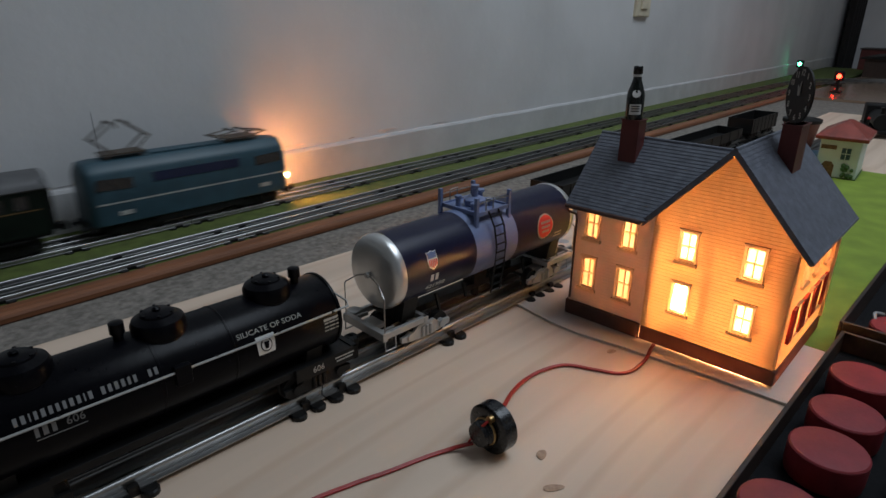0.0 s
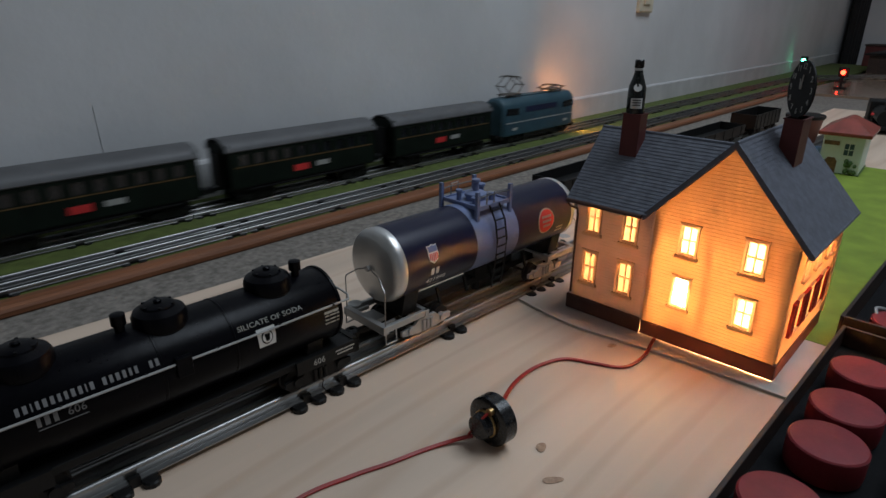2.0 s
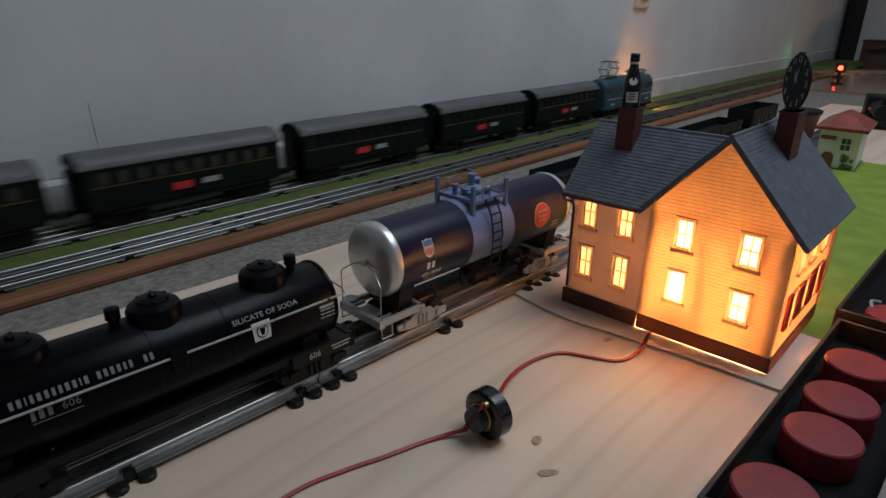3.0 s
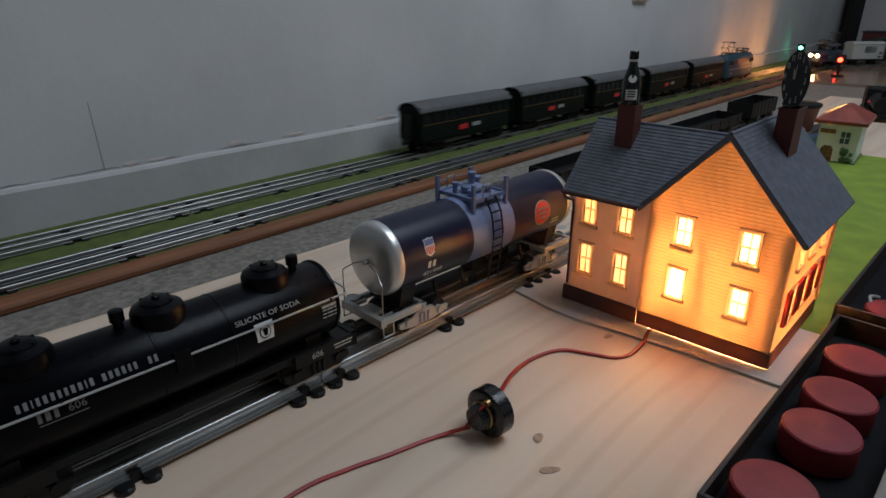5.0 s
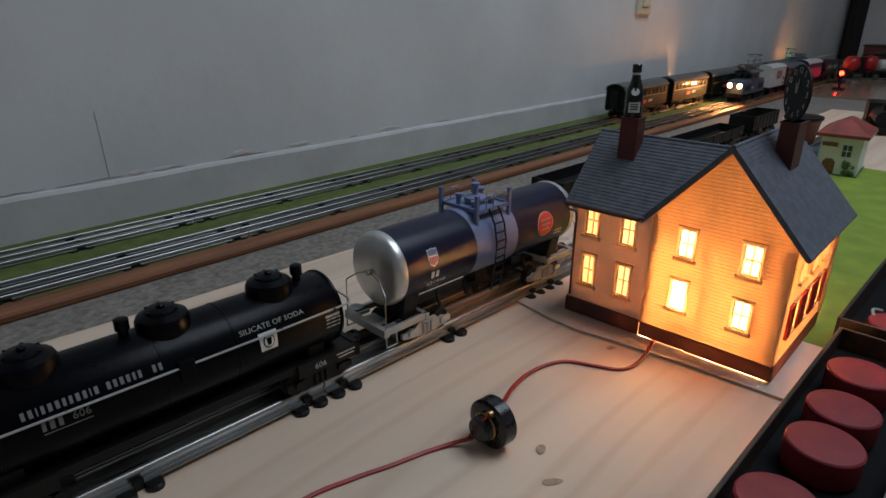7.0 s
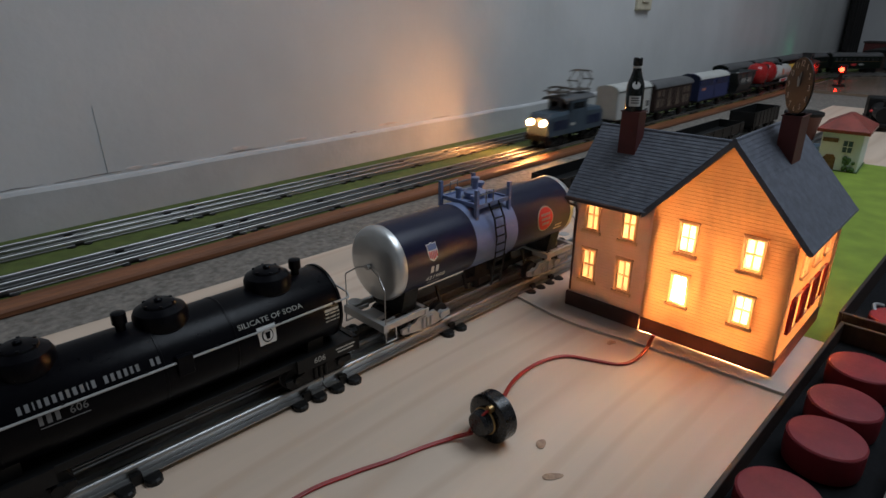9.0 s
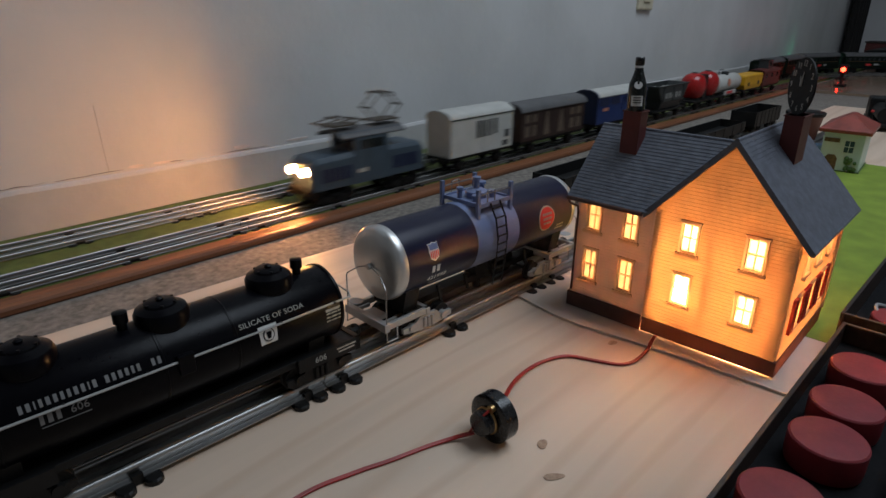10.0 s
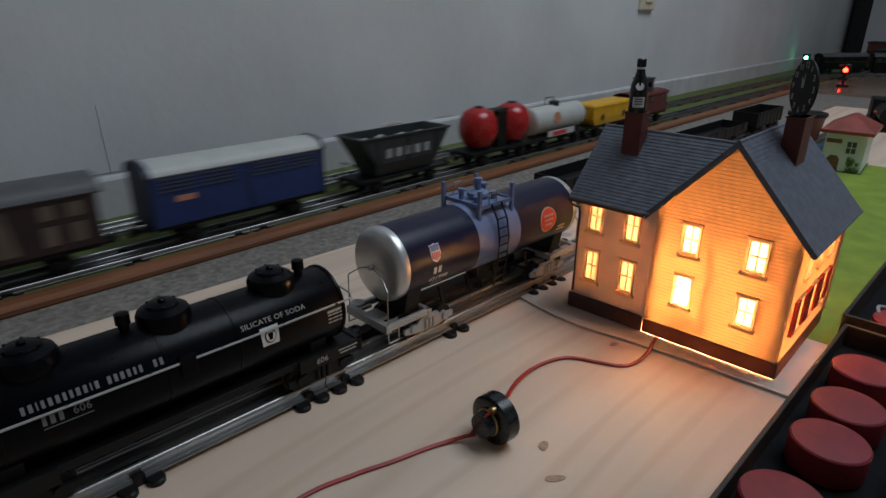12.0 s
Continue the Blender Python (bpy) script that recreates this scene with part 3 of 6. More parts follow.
def window(parent, put, out, u0, u1, v0, v1, shutters=False):
    """Trim, sill, crossed bars and a frosted pane; out is the sign of the outward side."""
    w = part("window", panel(Shape(), u0, u1, v0, v1, [(u0 + 0.0019, u1 - 0.0019, v0 + 0.0019, v1 - 0.0019)], put, out * 0.0022, -out * 0.0016), FRAME, parent)
    def slab(a0, a1, b0, b1, h0, h1):
        return panel(Shape(), a0, a1, b0, b1, [], put, h0, h1)
    part("sill", slab(u0 - 0.0015, u1 + 0.0015, v0 - 0.0016, v0 + 0.0006, out * 0.0036, 0), FRAME, w)
    part("lintel", slab(u0 - 0.0006, u1 + 0.0006, v1 - 0.0004, v1 + 0.0010, out * 0.0028, 0), FRAME, w)
    um, vm = (u0 + u1) / 2, (v0 + v1) / 2
    part("glazing_bar", slab(um - 0.0005, um + 0.0005, v0 + 0.0019, v1 - 0.0019, out * 0.0002, -out * 0.0009), FRAME, w)
    part("glazing_bar", slab(u0 + 0.0019, u1 - 0.0019, vm - 0.0006, vm + 0.0006, out * 0.0003, -out * 0.0008), FRAME, w)
    part("pane", slab(u0 + 0.0015, u1 - 0.0015, v0 + 0.0015, v1 - 0.0015, -out * 0.0011, -out * 0.0014), PANE, w)
    if shutters:
        for a0, a1 in ((u0 - 0.0092, u0 - 0.0008), (u1 + 0.0008, u1 + 0.0092)):
            sh = Shape()
            panel(sh, a0, a1, v0 - 0.0005, v1 + 0.0005, [(a0 + 0.001, a1 - 0.001, v0 + 0.001, v1 - 0.001)], put, out * 0.0034, out * 0.0010)
            panel(sh, a0 + 0.0005, a1 - 0.0005, v0, v1, [], put, out * 0.0024, out * 0.0012)
            n = 9
            for k in range(n):
                z = v0 + 0.001 + (v1 - v0 - 0.002) * k / n
                panel(sh, a0 + 0.001, a1 - 0.001, z, z + 0.0018, [], put, out * 0.0030, out * 0.0012)
            part("shutter", sh, SHUTTER, w, "louvred red shutter")


def siding(s, u0, u1, v0, v1, holes, put, out, pitch, limit=None, back=0.0012, lip_out=0.0013):
    """Overlapping clapboards: each a wedge, thicker at its lower edge; cut round the windows."""
    v = v0
    while v < v1 - 1e-6:
        vb = min(v + pitch, v1)
        mid = (v + vb) / 2
        a, b = (u0, u1) if limit is None else limit(mid)
        cuts = sorted((h[0], h[1]) for h in holes if h[2] < mid < h[3])
        runs, at = [], a
        for c0, c1 in cuts:
            runs.append((at, c0))
            at = c1
        runs.append((at, b))
        for r0, r1 in runs:
            if r1 - r0 > 0.0003:
                q = [s.bm.verts.new(put(h, u, w)) for u in (r0, r1) for h, w in ((-out * back, v), (out * 0.0010, v), (out * 0.0002, vb), (-out * back, vb))]
                lip = [s.bm.verts.new(put(h, u, w)) for u in (r0, r1) for h, w in ((out * 0.0011, v), (out * lip_out, v), (out * (lip_out - 0.0002), v + 0.00024), (out * 0.0011, v + 0.00024))]
                for f in ((0, 1, 2, 3), (7, 6, 5, 4), (0, 4, 5, 1), (1, 5, 6, 2), (2, 6, 7, 3), (3, 7, 4, 0)):
                    s.bm.faces.new([q[i] for i in f])
                    s.bm.faces.new([lip[i] for i in f])
        v = vb
    return s


house = thing("model_house", pose(0, 0, 0.0026), "cream clapboard model house, lit inside, slate-blue shingle roof", "model house")
FW, ZF, ZE, ZR, XB = -0.1015, 0.0135, 0.1085, 0.1640, 0.125
MID = FW / 2
front_holes = [(-0.0350, -0.0205, 0.0335, 0.0600), (-0.0825, -0.0675, 0.0325, 0.0580), (-0.0355, -0.0210, 0.0765, 0.1020), (-0.0830, -0.0675, 0.0755, 0.1020)]
def rake(z):
    k = 0 if z < ZE else (z - ZE) / (ZR - ZE)
    return FW - FW / 2 * k, FW / 2 * k
part("gable_wall", siding(Shape(), FW, 0, ZF, ZR - 0.001, front_holes, across_x(0.0), -1, 0.0028, rake), SIDING, house, "glowing cream clapboard gable wall", kind="stuff")
for h in front_holes:
    window(house, across_x(0.0), -1, *h)
side_holes = [(u, u + 0.0135, z, z + 0.0265) for z in (0.0315, 0.0730) for u in (0.0210, 0.0535, 0.0860)]
part("side_wall", siding(Shape(), 0.0016, XB, ZF, ZE, side_holes, across_y(FW), -1, 0.0028), SIDING, house, "glowing cream clapboard side wall", kind="stuff")
for k, h in enumerate(side_holes):
    window(house, across_y(FW), -1, *h, shutters=k < 3)
s = Shape().box(XB - 0.0014, XB, FW, 0, ZF, ZE).prism([(FW, ZE), (0, ZE), (MID, ZR)], XB - 0.0014, XB)
part("back_wall", s, WINGWALL, house)
# Added unseen partition: dims the wing, its hole passes some bulb light.
part("wing_light_baffle", panel(Shape(), 0.0016, XB - 0.0016, ZF, ZE, [(0.020, 0.070, 0.024, 0.094)], across_y(-0.0016), 0.0, 0.0014), WINGWALL, house)
wing_holes = [(0.0460, 0.0605, 0.0740, 0.1025), (0.0130, 0.0275, 0.0735, 0.1020), (0.0460, 0.0605, 0.0285, 0.0585), (0.0130, 0.0275, 0.0280, 0.0580)]
WX, WB, WY = 0.0022, 0.082, 0.0700
part("wing_wall", siding(Shape(), 0.002, WY, ZF, ZE, wing_holes, across_x(WX), -1, 0.0028, lip_out=0.0012), WINGWALL, house, "cream clapboard wing wall", kind="stuff")
for h in wing_holes:
    window(house, across_x(WX), -1, *h)
s = Shape().box(WX, WB, WY - 0.0014, WY, ZF, ZE).prism([(WX, ZE), (WB, ZE), ((WX + WB) / 2, 0.1480)], WY - 0.0014, WY, "Y")
part("wing_end_wall", s, WINGWALL, house)
part("wing_back_wall", Shape().box(WB - 0.0014, WB, 0.002, WY, ZF, ZE), WINGWALL, house)
part("corner_strip", Shape().box(0.0006, 0.0036, -0.0002, 0.0022, ZF, ZE - 0.001), WINGWALL, house)
part("wing_floor", Shape().box(WX + 0.002, WB - 0.002, 0.001, WY - 0.002, 0.0138, 0.0150), FOUND, house)
part("foundation", Shape().box(-0.0022, 0.0012, FW - 0.0022, -0.0006, 0.0015, ZF), FOUND, house, bevel=0.0004)
part("foundation", Shape().box(0.0012, XB, FW - 0.0022, FW + 0.0012, 0.0005, ZF), FOUND, house, bevel=0.0004)
part("foundation", Shape().box(-0.0004, 0.0034, 0.0008, WY + 0.0018, 0.0, ZF), FOUND, house, bevel=0.0004)
part("foundation", Shape().box(0.0034, WB, WY - 0.0016, WY + 0.0018, 0.0, ZF), FOUND, house, bevel=0.0004)
part("foundation", Shape().box(XB - 0.002, XB + 0.001, FW, 0, 0.0, ZF), FOUND, house)


def roof_slope(name, eave, ridge, ends, n=20, thick=0.0022):
    """A thin slab with courses of shingles from the eave up to the ridge; ends(f) gives the place of the two ends along the ridge at the share f of the slope."""
    up = (ridge - eave).normalized()
    along = Vector((1, 0, 0)) if abs(up.x) < 0.01 else Vector((0, 1, 0))
    out = up.cross(along)
    if out.z < 0:
        out = -out

    def point(e, f, h):
        p = eave + (ridge - eave) * f
        p = Vector((e, p.y, p.z)) if along.x else Vector((p.x, e, p.z))
        return p + out * h
    lo, hi = ends(0.0), ends(1.0)
    ring = [point(lo[0], 0, 0), point(lo[1], 0, 0), point(hi[1], 1, 0), point(hi[0], 1, 0)]
    slab = part(name, Shape().loft([[p + out * 0.0001 for p in ring], [p + out * 0.0012 for p in ring]]), ROOF, house, "slate-blue shingled roof slope")
    for k in range(n):
        f0, f1 = k / n, (k + 1) / n + 0.012
        e = ends((k + 0.5) / n)
        part("shingle_course", Shape().loft([[point(x, f, h) for f, h in ((f0, 0.0012), (f0, thick), (f1, thick - 0.0004), (f1, 0.0012))] for x in e]), ROOF, slab)


RX0, RX1, RZ, EZ = -0.0065, 0.131, 0.1655, 0.1010
ey = 0.0585
for sign in (1, -1):
    roof_slope("roof_slope", Vector((0, MID + sign * ey, EZ)), Vector((0, MID, RZ)), lambda f: (RX0, RX1), 27)
    d = Vector((0, -sign * ey, RZ - EZ))
    for x in (RX0, RX1 - 0.0068):
        part("barge_board", Shape().loft([[(x + a, MID + sign * ey + (d.y * f), EZ + d.z * f + b) for a, b in ((0, -0.0024), (0.0068, -0.0024), (0.0068, 0.0002), (0, 0.0002))] for f in (0, 1)]), ROOF, house)
part("ridge_cap", Shape().rod((RX0, MID, RZ + 0.0016), (RX1, MID, RZ + 0.0016), 0.0016, seg=8), ROOF, house)
slope_m = (RZ - EZ) / ey
w_eave, w_ridge = Vector((-0.0062, 0, 0.1020)), Vector((0.0425, 0, 0.1555))
def valley(f):
    z = w_eave.z + (w_ridge.z - w_eave.z) * f
    return 0.0755, MID + (RZ - z) / slope_m - 0.0015
roof_slope("wing_roof_slope", w_eave, w_ridge, valley, 23)
back_eave = Vector((0.0912, 0, 0.1020))
roof_slope("wing_roof_slope", back_eave, w_ridge, valley, 23)
part("ridge_cap", Shape().rod((w_ridge.x, 0.0755, w_ridge.z + 0.0016), (w_ridge.x, MID + 0.010, w_ridge.z + 0.0016), 0.0016, seg=8), ROOF, house)
part("gutter", Shape().rod((-0.0078, 0.0755, 0.1015), (-0.0078, 0.0085, 0.1015), 0.0018, seg=8), FOUND, house)
part("gutter", Shape().rod((RX0, MID - ey - 0.001, 0.1005), (RX1, MID - ey - 0.001, 0.1005), 0.0019, seg=8), ROOF, house)
part("downpipe", Shape().tube([(-0.0075, 0.0740, 0.1000), (-0.0055, 0.0735, 0.0965), (-0.0005, 0.0690, 0.0935), (0.0002, 0.0685, 0.088), (0.0002, 0.0685, 0.016)], 0.0010), FOUND, house)
part("downpipe", Shape().tube([(0.122, MID - ey, 0.0985), (0.122, FW - 0.004, 0.093), (0.122, FW - 0.0025, 0.088), (0.122, FW - 0.0025, 0.014)], 0.0012), FRAME, house)


def chimney(x0, x1, y0, y1, zlow, ztop):
    c = part("chimney", Shape().box(x0, x1, y0, y1, zlow, ztop), CHIMNEY, house, "maroon plastic chimney", bevel=0.0004)
    part("rim", Shape().box(x0 - 0.0007, x1 + 0.0007, y0 - 0.0007, y1 + 0.0007, ztop - 0.0008, ztop), CHIMNEY, c)


chimney(0.0245, 0.0375, 0.0345, 0.0498, 0.130, 0.1735)
chimney(0.0570, 0.0800, -0.0735, -0.0605, 0.135, 0.1787)
for y0, y1 in ((-0.0058, -0.0020), (FW + 0.0020, FW + 0.0062)):
    part("corner_brace", Shape().box(0.0016, 0.0046, y0, y1, ZF, 0.1000), CHIMNEY, house)
bulb_lamp = thing("bulb_holder", pose(0.0068, -0.0315, 0.0026), "small clear bulb glowing inside the house", "bulb")
part("socket_cup", Shape().lathe([(0.0028, 0.0), (0.0028, 0.027), (0.0022, 0.0300)], (0, 0, 0), "Z", 16), BRASS, bulb_lamp)
part("bulb", Shape().ball((0, 0, 0.0330), 0.0032), BULB, bulb_lamp)
pt = bpy.data.lights.new("bulb_light", "POINT")
pt.energy, pt.color, pt.shadow_soft_size = 16.0, (1.0, 0.625, 0.285), 0.004
pl = new("bulb_light", pt)
pl.location = (0.0068, -0.0325, 0.0425)
part("feed_wire", Shape().tube([(-0.0046, -0.0110, 0.1400), (-0.0046, -0.0096, 0.1030), (-0.0046, -0.0094, 0.0770), (-0.0046, -0.0115, 0.0560), (-0.0040, -0.0100, 0.0300), (-0.002, -0.0070, 0.0150)], 0.0007, 6), CABLE, bulb_lamp)

# bottle and clock on the chimneys
bottle = thing("bottle", pose(0.0300, 0.0425, 0.1759, -1.5, 0, 0), "miniature black wine bottle with white labels on the chimney", "bottle")
bottle.scale = (1.0, 1.0, 0.95)
s = Shape().lathe([(0.0066, 0), (0.0070, 0.0012), (0.0070, 0.0185), (0.0066, 0.0225), (0.0046, 0.0285), (0.0034, 0.033), (0.0030, 0.0365), (0.0030, 0.038), (0.0034, 0.0382), (0.0034, 0.0425), (0.0, 0.0428)])
part("glass", s, BOTTLEGLASS, bottle, smooth=True)


def round_patch(r, z0, z1, a0, a1, h=0.0002, n=10):
    """A curved label on an upright cylinder."""
    s = Shape()
    rings = []
    for k in range(n + 1):
        a = radians(a0 + (a1 - a0) * k / n)
        rings.append([((r + d) * math.cos(a), (r + d) * math.sin(a), z) for d, z in ((0.00005, z0), (h, z0), (h, z1), (0.00005, z1))])
    return s.loft(rings)


lab = part("label", round_patch(0.0070, 0.0045, 0.0130, 172, 248), PAPER, bottle, "white paper label")
for z in (0.0110, 0.0090, 0.0070):
    part("print_bar", round_patch(0.0072, z, z + 0.0008, 185, 235), CLOCKFACE, lab)
mm = pose(0, 0, 0.0215, 0, 0, 210)
part("round_label", Shape().rod(mm @ Vector((0.0062, 0, 0)), mm @ Vector((0.0068, 0, 0.0002)), 0.0032, seg=16), PAPER, bottle)
part("neck_band", Shape().lathe([(0.0031, 0.0350), (0.0036, 0.0352), (0.0036, 0.0366), (0.0031, 0.0368)]), PAPER, bottle)
part("cork_cap", Shape().lathe([(0.0035, 0.0372), (0.0037, 0.0376), (0.0036, 0.0430), (0.003, 0.0436), (0, 0.0437)]), BLACK, bottle, smooth=True)

clock = thing("clock_disc", pose(0.0655, -0.0655, 0.1814, 0, 0, -142), "black miniature clock dial with grey numerals on the chimney", "clock")
part("dial", Shape().rod((0, -0.0006, 0.0200), (0, 0.0006, 0.0200), 0.0200, seg=48), CLOCKFACE, clock)
for k in range(1, 13):
    a = math.radians(90 - 30 * k)
    cx, cz = 0.0158 * math.cos(a), 0.0200 + 0.0158 * math.sin(a)
    lettering("numeral", str(k), 0.0062, lambda u, v, w, cx=cx, cz=cz: (cx + u, -0.0007 - w, cz + v), NUMERAL, clock)
for a, ln in ((84, 0.010), (112, 0.0075)):
    t = math.radians(a)
    part("clock_hand", Shape().rod((0, -0.0010, 0.0200), (ln * math.cos(t), -0.0010, 0.0200 + ln * math.sin(t)), 0.0009, 0.0003, seg=6), NUMERAL, clock)
part("foot", Shape().box(-0.006, 0.006, -0.0009, 0.0009, -0.0001, 0.0015), CLOCKFACE, clock)


# ---- rolling stock: shared pieces ----
def wheel_shape(r):
    return Shape().lathe([(r * 0.25, -0.0030), (r * 0.75, -0.0024), (r, -0.0026), (r, 0.0016), (r * 1.13, 0.0020), (r * 1.13, 0.0032), (r * 0.3, 0.0034)], (0, 0, 0), "Y", 20)


def truck(parent, x, mat, wheelbase=0.034, r=0.0085, width=0.021, spoked=True):
    """A four-wheel truck under a car whose origin is at rail height."""
    t = part("truck", Shape().box(x - 0.008, x + 0.008, -0.013, 0.013, 0.008, 0.014), mat, parent)
    for sy in (-1, 1):
        f = Shape()
        y0 = sy * width
        f.prism([(x - 0.026, 0.0060), (x - 0.020, 0.0045), (x - 0.008, 0.0030), (x + 0.008, 0.0030), (x + 0.020, 0.0045), (x + 0.026, 0.0060),
                 (x + 0.026, 0.0100), (x + 0.013, 0.0112), (x + 0.009, 0.0150), (x - 0.009, 0.0150), (x - 0.013, 0.0112), (x - 0.026, 0.0100)], y0 - 0.0012, y0 + 0.0012, "Y")
        for dx in (-wheelbase / 2, wheelbase / 2):
            f.rod((x + dx, y0 - 0.0028, r), (x + dx, y0 + 0.0028, r), 0.0034, seg=12)
        for dx in (-0.004, 0.0, 0.004):
            f.rod((x + dx, y0 + sy * 0.0016, 0.0042), (x + dx, y0 + sy * 0.0016, 0.0130), 0.0015, seg=8)
        part("side_frame", f, mat, t)
    for dx in (-wheelbase / 2, wheelbase / 2):
        w = Shape().rod((x + dx, -0.018, r), (x + dx, 0.018, r), 0.0014, seg=8)
        part("axle", w, FRAMEBLACK, t)
        for sy in (-1, 1):
            sh = wheel_shape(r)
            for v in sh.bm.verts:
                v.co = Vector((v.co.x + x + dx, -sy * v.co.y + sy * 0.0165, v.co.z + r))
            part("wheel", sh, FRAMEBLACK, t, smooth=True)
    return t


def coupler(parent, x, sx, z=0.012):
    s = Shape().box(min(x, x + sx * 0.016), max(x, x + sx * 0.016), -0.002, 0.002, z - 0.002, z + 0.002)
    s.lathe([(0.0045, z - 0.004), (0.005, z - 0.001), (0.005, z + 0.003), (0.003, z + 0.005)], (x + sx * 0.017, 0, 0), "Z", 12)
    part("coupler", s, FRAMEBLACK, parent)


def tank_barrel(R, zc, x0, x1, dish=0.008):
    prof = [(R * math.sin(a), x0 - dish * math.cos(a)) for a in (math.pi / 2 * k / 6 for k in range(7))]
    prof += [(R * math.cos(a), x1 + dish * math.sin(a)) for a in (math.pi / 2 * k / 6 for k in range(7))]
    return prof


def barrel_wrap(R, zc, xm, angle, flip=-1):
    """Sets flat print on the near side of a barrel along x; angle is up from the horizontal."""
    def place(u, v, w):
        a = radians(angle) + v / R
        return (xm + u, flip * (R + 0.00012 + w) * math.cos(a), zc + (R + 0.00012 + w) * math.sin(a))
    return place


# ---- navy tank car ----
car = thing("tank_car", pose(-0.0568, 0.1341, RAIL_TOP, 0, 0, FRONT_TURN), "navy and silver tank car with steel-blue centre band", "tank car", "front train")
R, ZC, XE = 0.0290, 0.0600, 0.1087
def ring_piece(r, x0, x1):
    return Shape().lathe([(r, x0), (r, x1)], (0, 0, ZC), "X", 48)
part("barrel", ring_piece(R, -XE + 0.0045, -0.0290), NAVY, car, "navy painted barrel half", smooth=True)
part("barrel", ring_piece(R, 0.0240, XE - 0.0045), NAVY, car, "navy painted barrel half", smooth=True)
part("centre_band", ring_piece(R + 0.0002, -0.0290, 0.0240), STEELBLUE, car, "steel-blue centre band", smooth=True)
for sx in (-1, 1):
    prof = [(R, sx * (XE - 0.0045)), (R + 0.0003, sx * (XE - 0.001)), (R * 0.99, sx * (XE + 0.0012)), (R * 0.955, sx * (XE + 0.0030)), (R * 0.90, sx * (XE + 0.0042)), (R * 0.75, sx * (XE + 0.0056)), (R * 0.5, sx * (XE + 0.0070)), (R * 0.2, sx * (XE + 0.0079)), (0, sx * (XE + 0.0081))]
    part("end_cap", Shape().lathe(prof, (0, 0, ZC), "X", 48), SILVER, car, "silver dished tank end", smooth=True)
    x = sx * XE
    f = Shape()
    f.box(min(x - sx * 0.030, x + sx * 0.016), max(x - sx * 0.030, x + sx * 0.016), -0.024, -0.0205, 0.0165, 0.0215)
    f.box(min(x - sx * 0.030, x + sx * 0.016), max(x - sx * 0.030, x + sx * 0.016), 0.0205, 0.024, 0.0165, 0.0215)
    f.box(min(x + sx * 0.011, x + sx * 0.016), max(x + sx * 0.011, x + sx * 0.016), -0.0245, 0.0245, 0.0155, 0.0220)
    f.box(min(x - sx * 0.030, x - sx * 0.026), max(x - sx * 0.030, x - sx * 0.026), -0.0245, 0.0245, 0.0165, 0.0215)
    f.box(min(x, x + sx * 0.012), max(x, x + sx * 0.012), -0.008, 0.008, 0.0170, 0.0205)
    for y in (-0.016, 0.016):
        f.box(min(x - sx * 0.002, x + sx * 0.012), max(x - sx * 0.002, x + sx * 0.012), y - 0.001, y + 0.001, 0.0175, 0.0205)
    part("end_platform", f, SILVERGREY, car, "silver-grey end platform frame", bevel=0.0004)
    part("saddle", Shape().prism([(-0.017, 0.0205), (0.017, 0.0205), (0.022, 0.044), (0.012, 0.034), (-0.012, 0.034), (-0.022, 0.044)], x - sx * 0.022, x - sx * 0.008), FRAMEBLACK, car)
    for sy in (-1, 1):
        yy = sy * 0.0235
        part("handrail", Shape().tube([(x + sx * 0.0135, yy, 0.021), (x + sx * 0.0135, yy, 0.0470), (x + sx * 0.0130, yy * 0.97, 0.0490), (x + sx * 0.0100, yy * 0.55, 0.0560), (x + sx * 0.0090, yy * 0.05, 0.0600)], 0.00055, 6), WIRE, car)
        part("end_step", Shape().tube([(x + sx * 0.014, sy * 0.024, 0.0165), (x + sx * 0.014, sy * 0.0245, 0.0075), (x + sx * 0.004, sy * 0.0245, 0.0075), (x + sx * 0.004, sy * 0.024, 0.0165)], 0.0007, 6), SILVERGREY, car)
    part("end_boss", Shape().rod((x + sx * 0.007, 0, ZC), (x + sx * 0.0112, 0, ZC), 0.0022, seg=12), SILVERGREY, car)
    part("brake_wheel", Shape().lathe([(0.0052, 0.0285), (0.0058, 0.0288), (0.0052, 0.0292)], (x + sx * 0.014, -sx * 0.012, 0), "Z", 16), SILVERGREY, car)
    truck(car, sx * 0.0787, SILVERGREY)
    coupler(car, x + sx * 0.012, sx)
part("centre_sill", Shape().box(-XE, XE, -0.006, 0.006, 0.0150, 0.0205), FRAMEBLACK, car)
for x in (-0.062, -0.030, 0.004, 0.050):
    part("hanger", Shape().prism([(x - 0.0012, 0.032), (x + 0.0012, 0.032), (x + 0.0052, 0.0175), (x + 0.0028, 0.0175)], -0.0165, -0.0145, "Y"), FRAMEBLACK, car)
part("valve_box", Shape().box(-0.006, 0.010, -0.007, 0.007, 0.020, 0.032).rod((0.002, 0, 0.0060), (0.002, 0, 0.021), 0.004, seg=10), FRAMEBLACK, car)
part("air_tank", Shape().rod((0.022, 0.005, 0.0225), (0.052, 0.005, 0.0225), 0.0062, seg=14), FRAMEBLACK, car, smooth=True)
pf = Shape()
pf.box(-0.021, 0.019, -0.0205, 0.0205, 0.0885, 0.0902)
for a in (-0.021, 0.0175):
    pf.box(a, a + 0.0016, -0.0210, 0.0210, 0.0895, 0.0918)
for y in (-0.0215, 0.0195):
    pf.box(-0.0225, 0.0205, y, y + 0.0020, 0.0880, 0.0915)
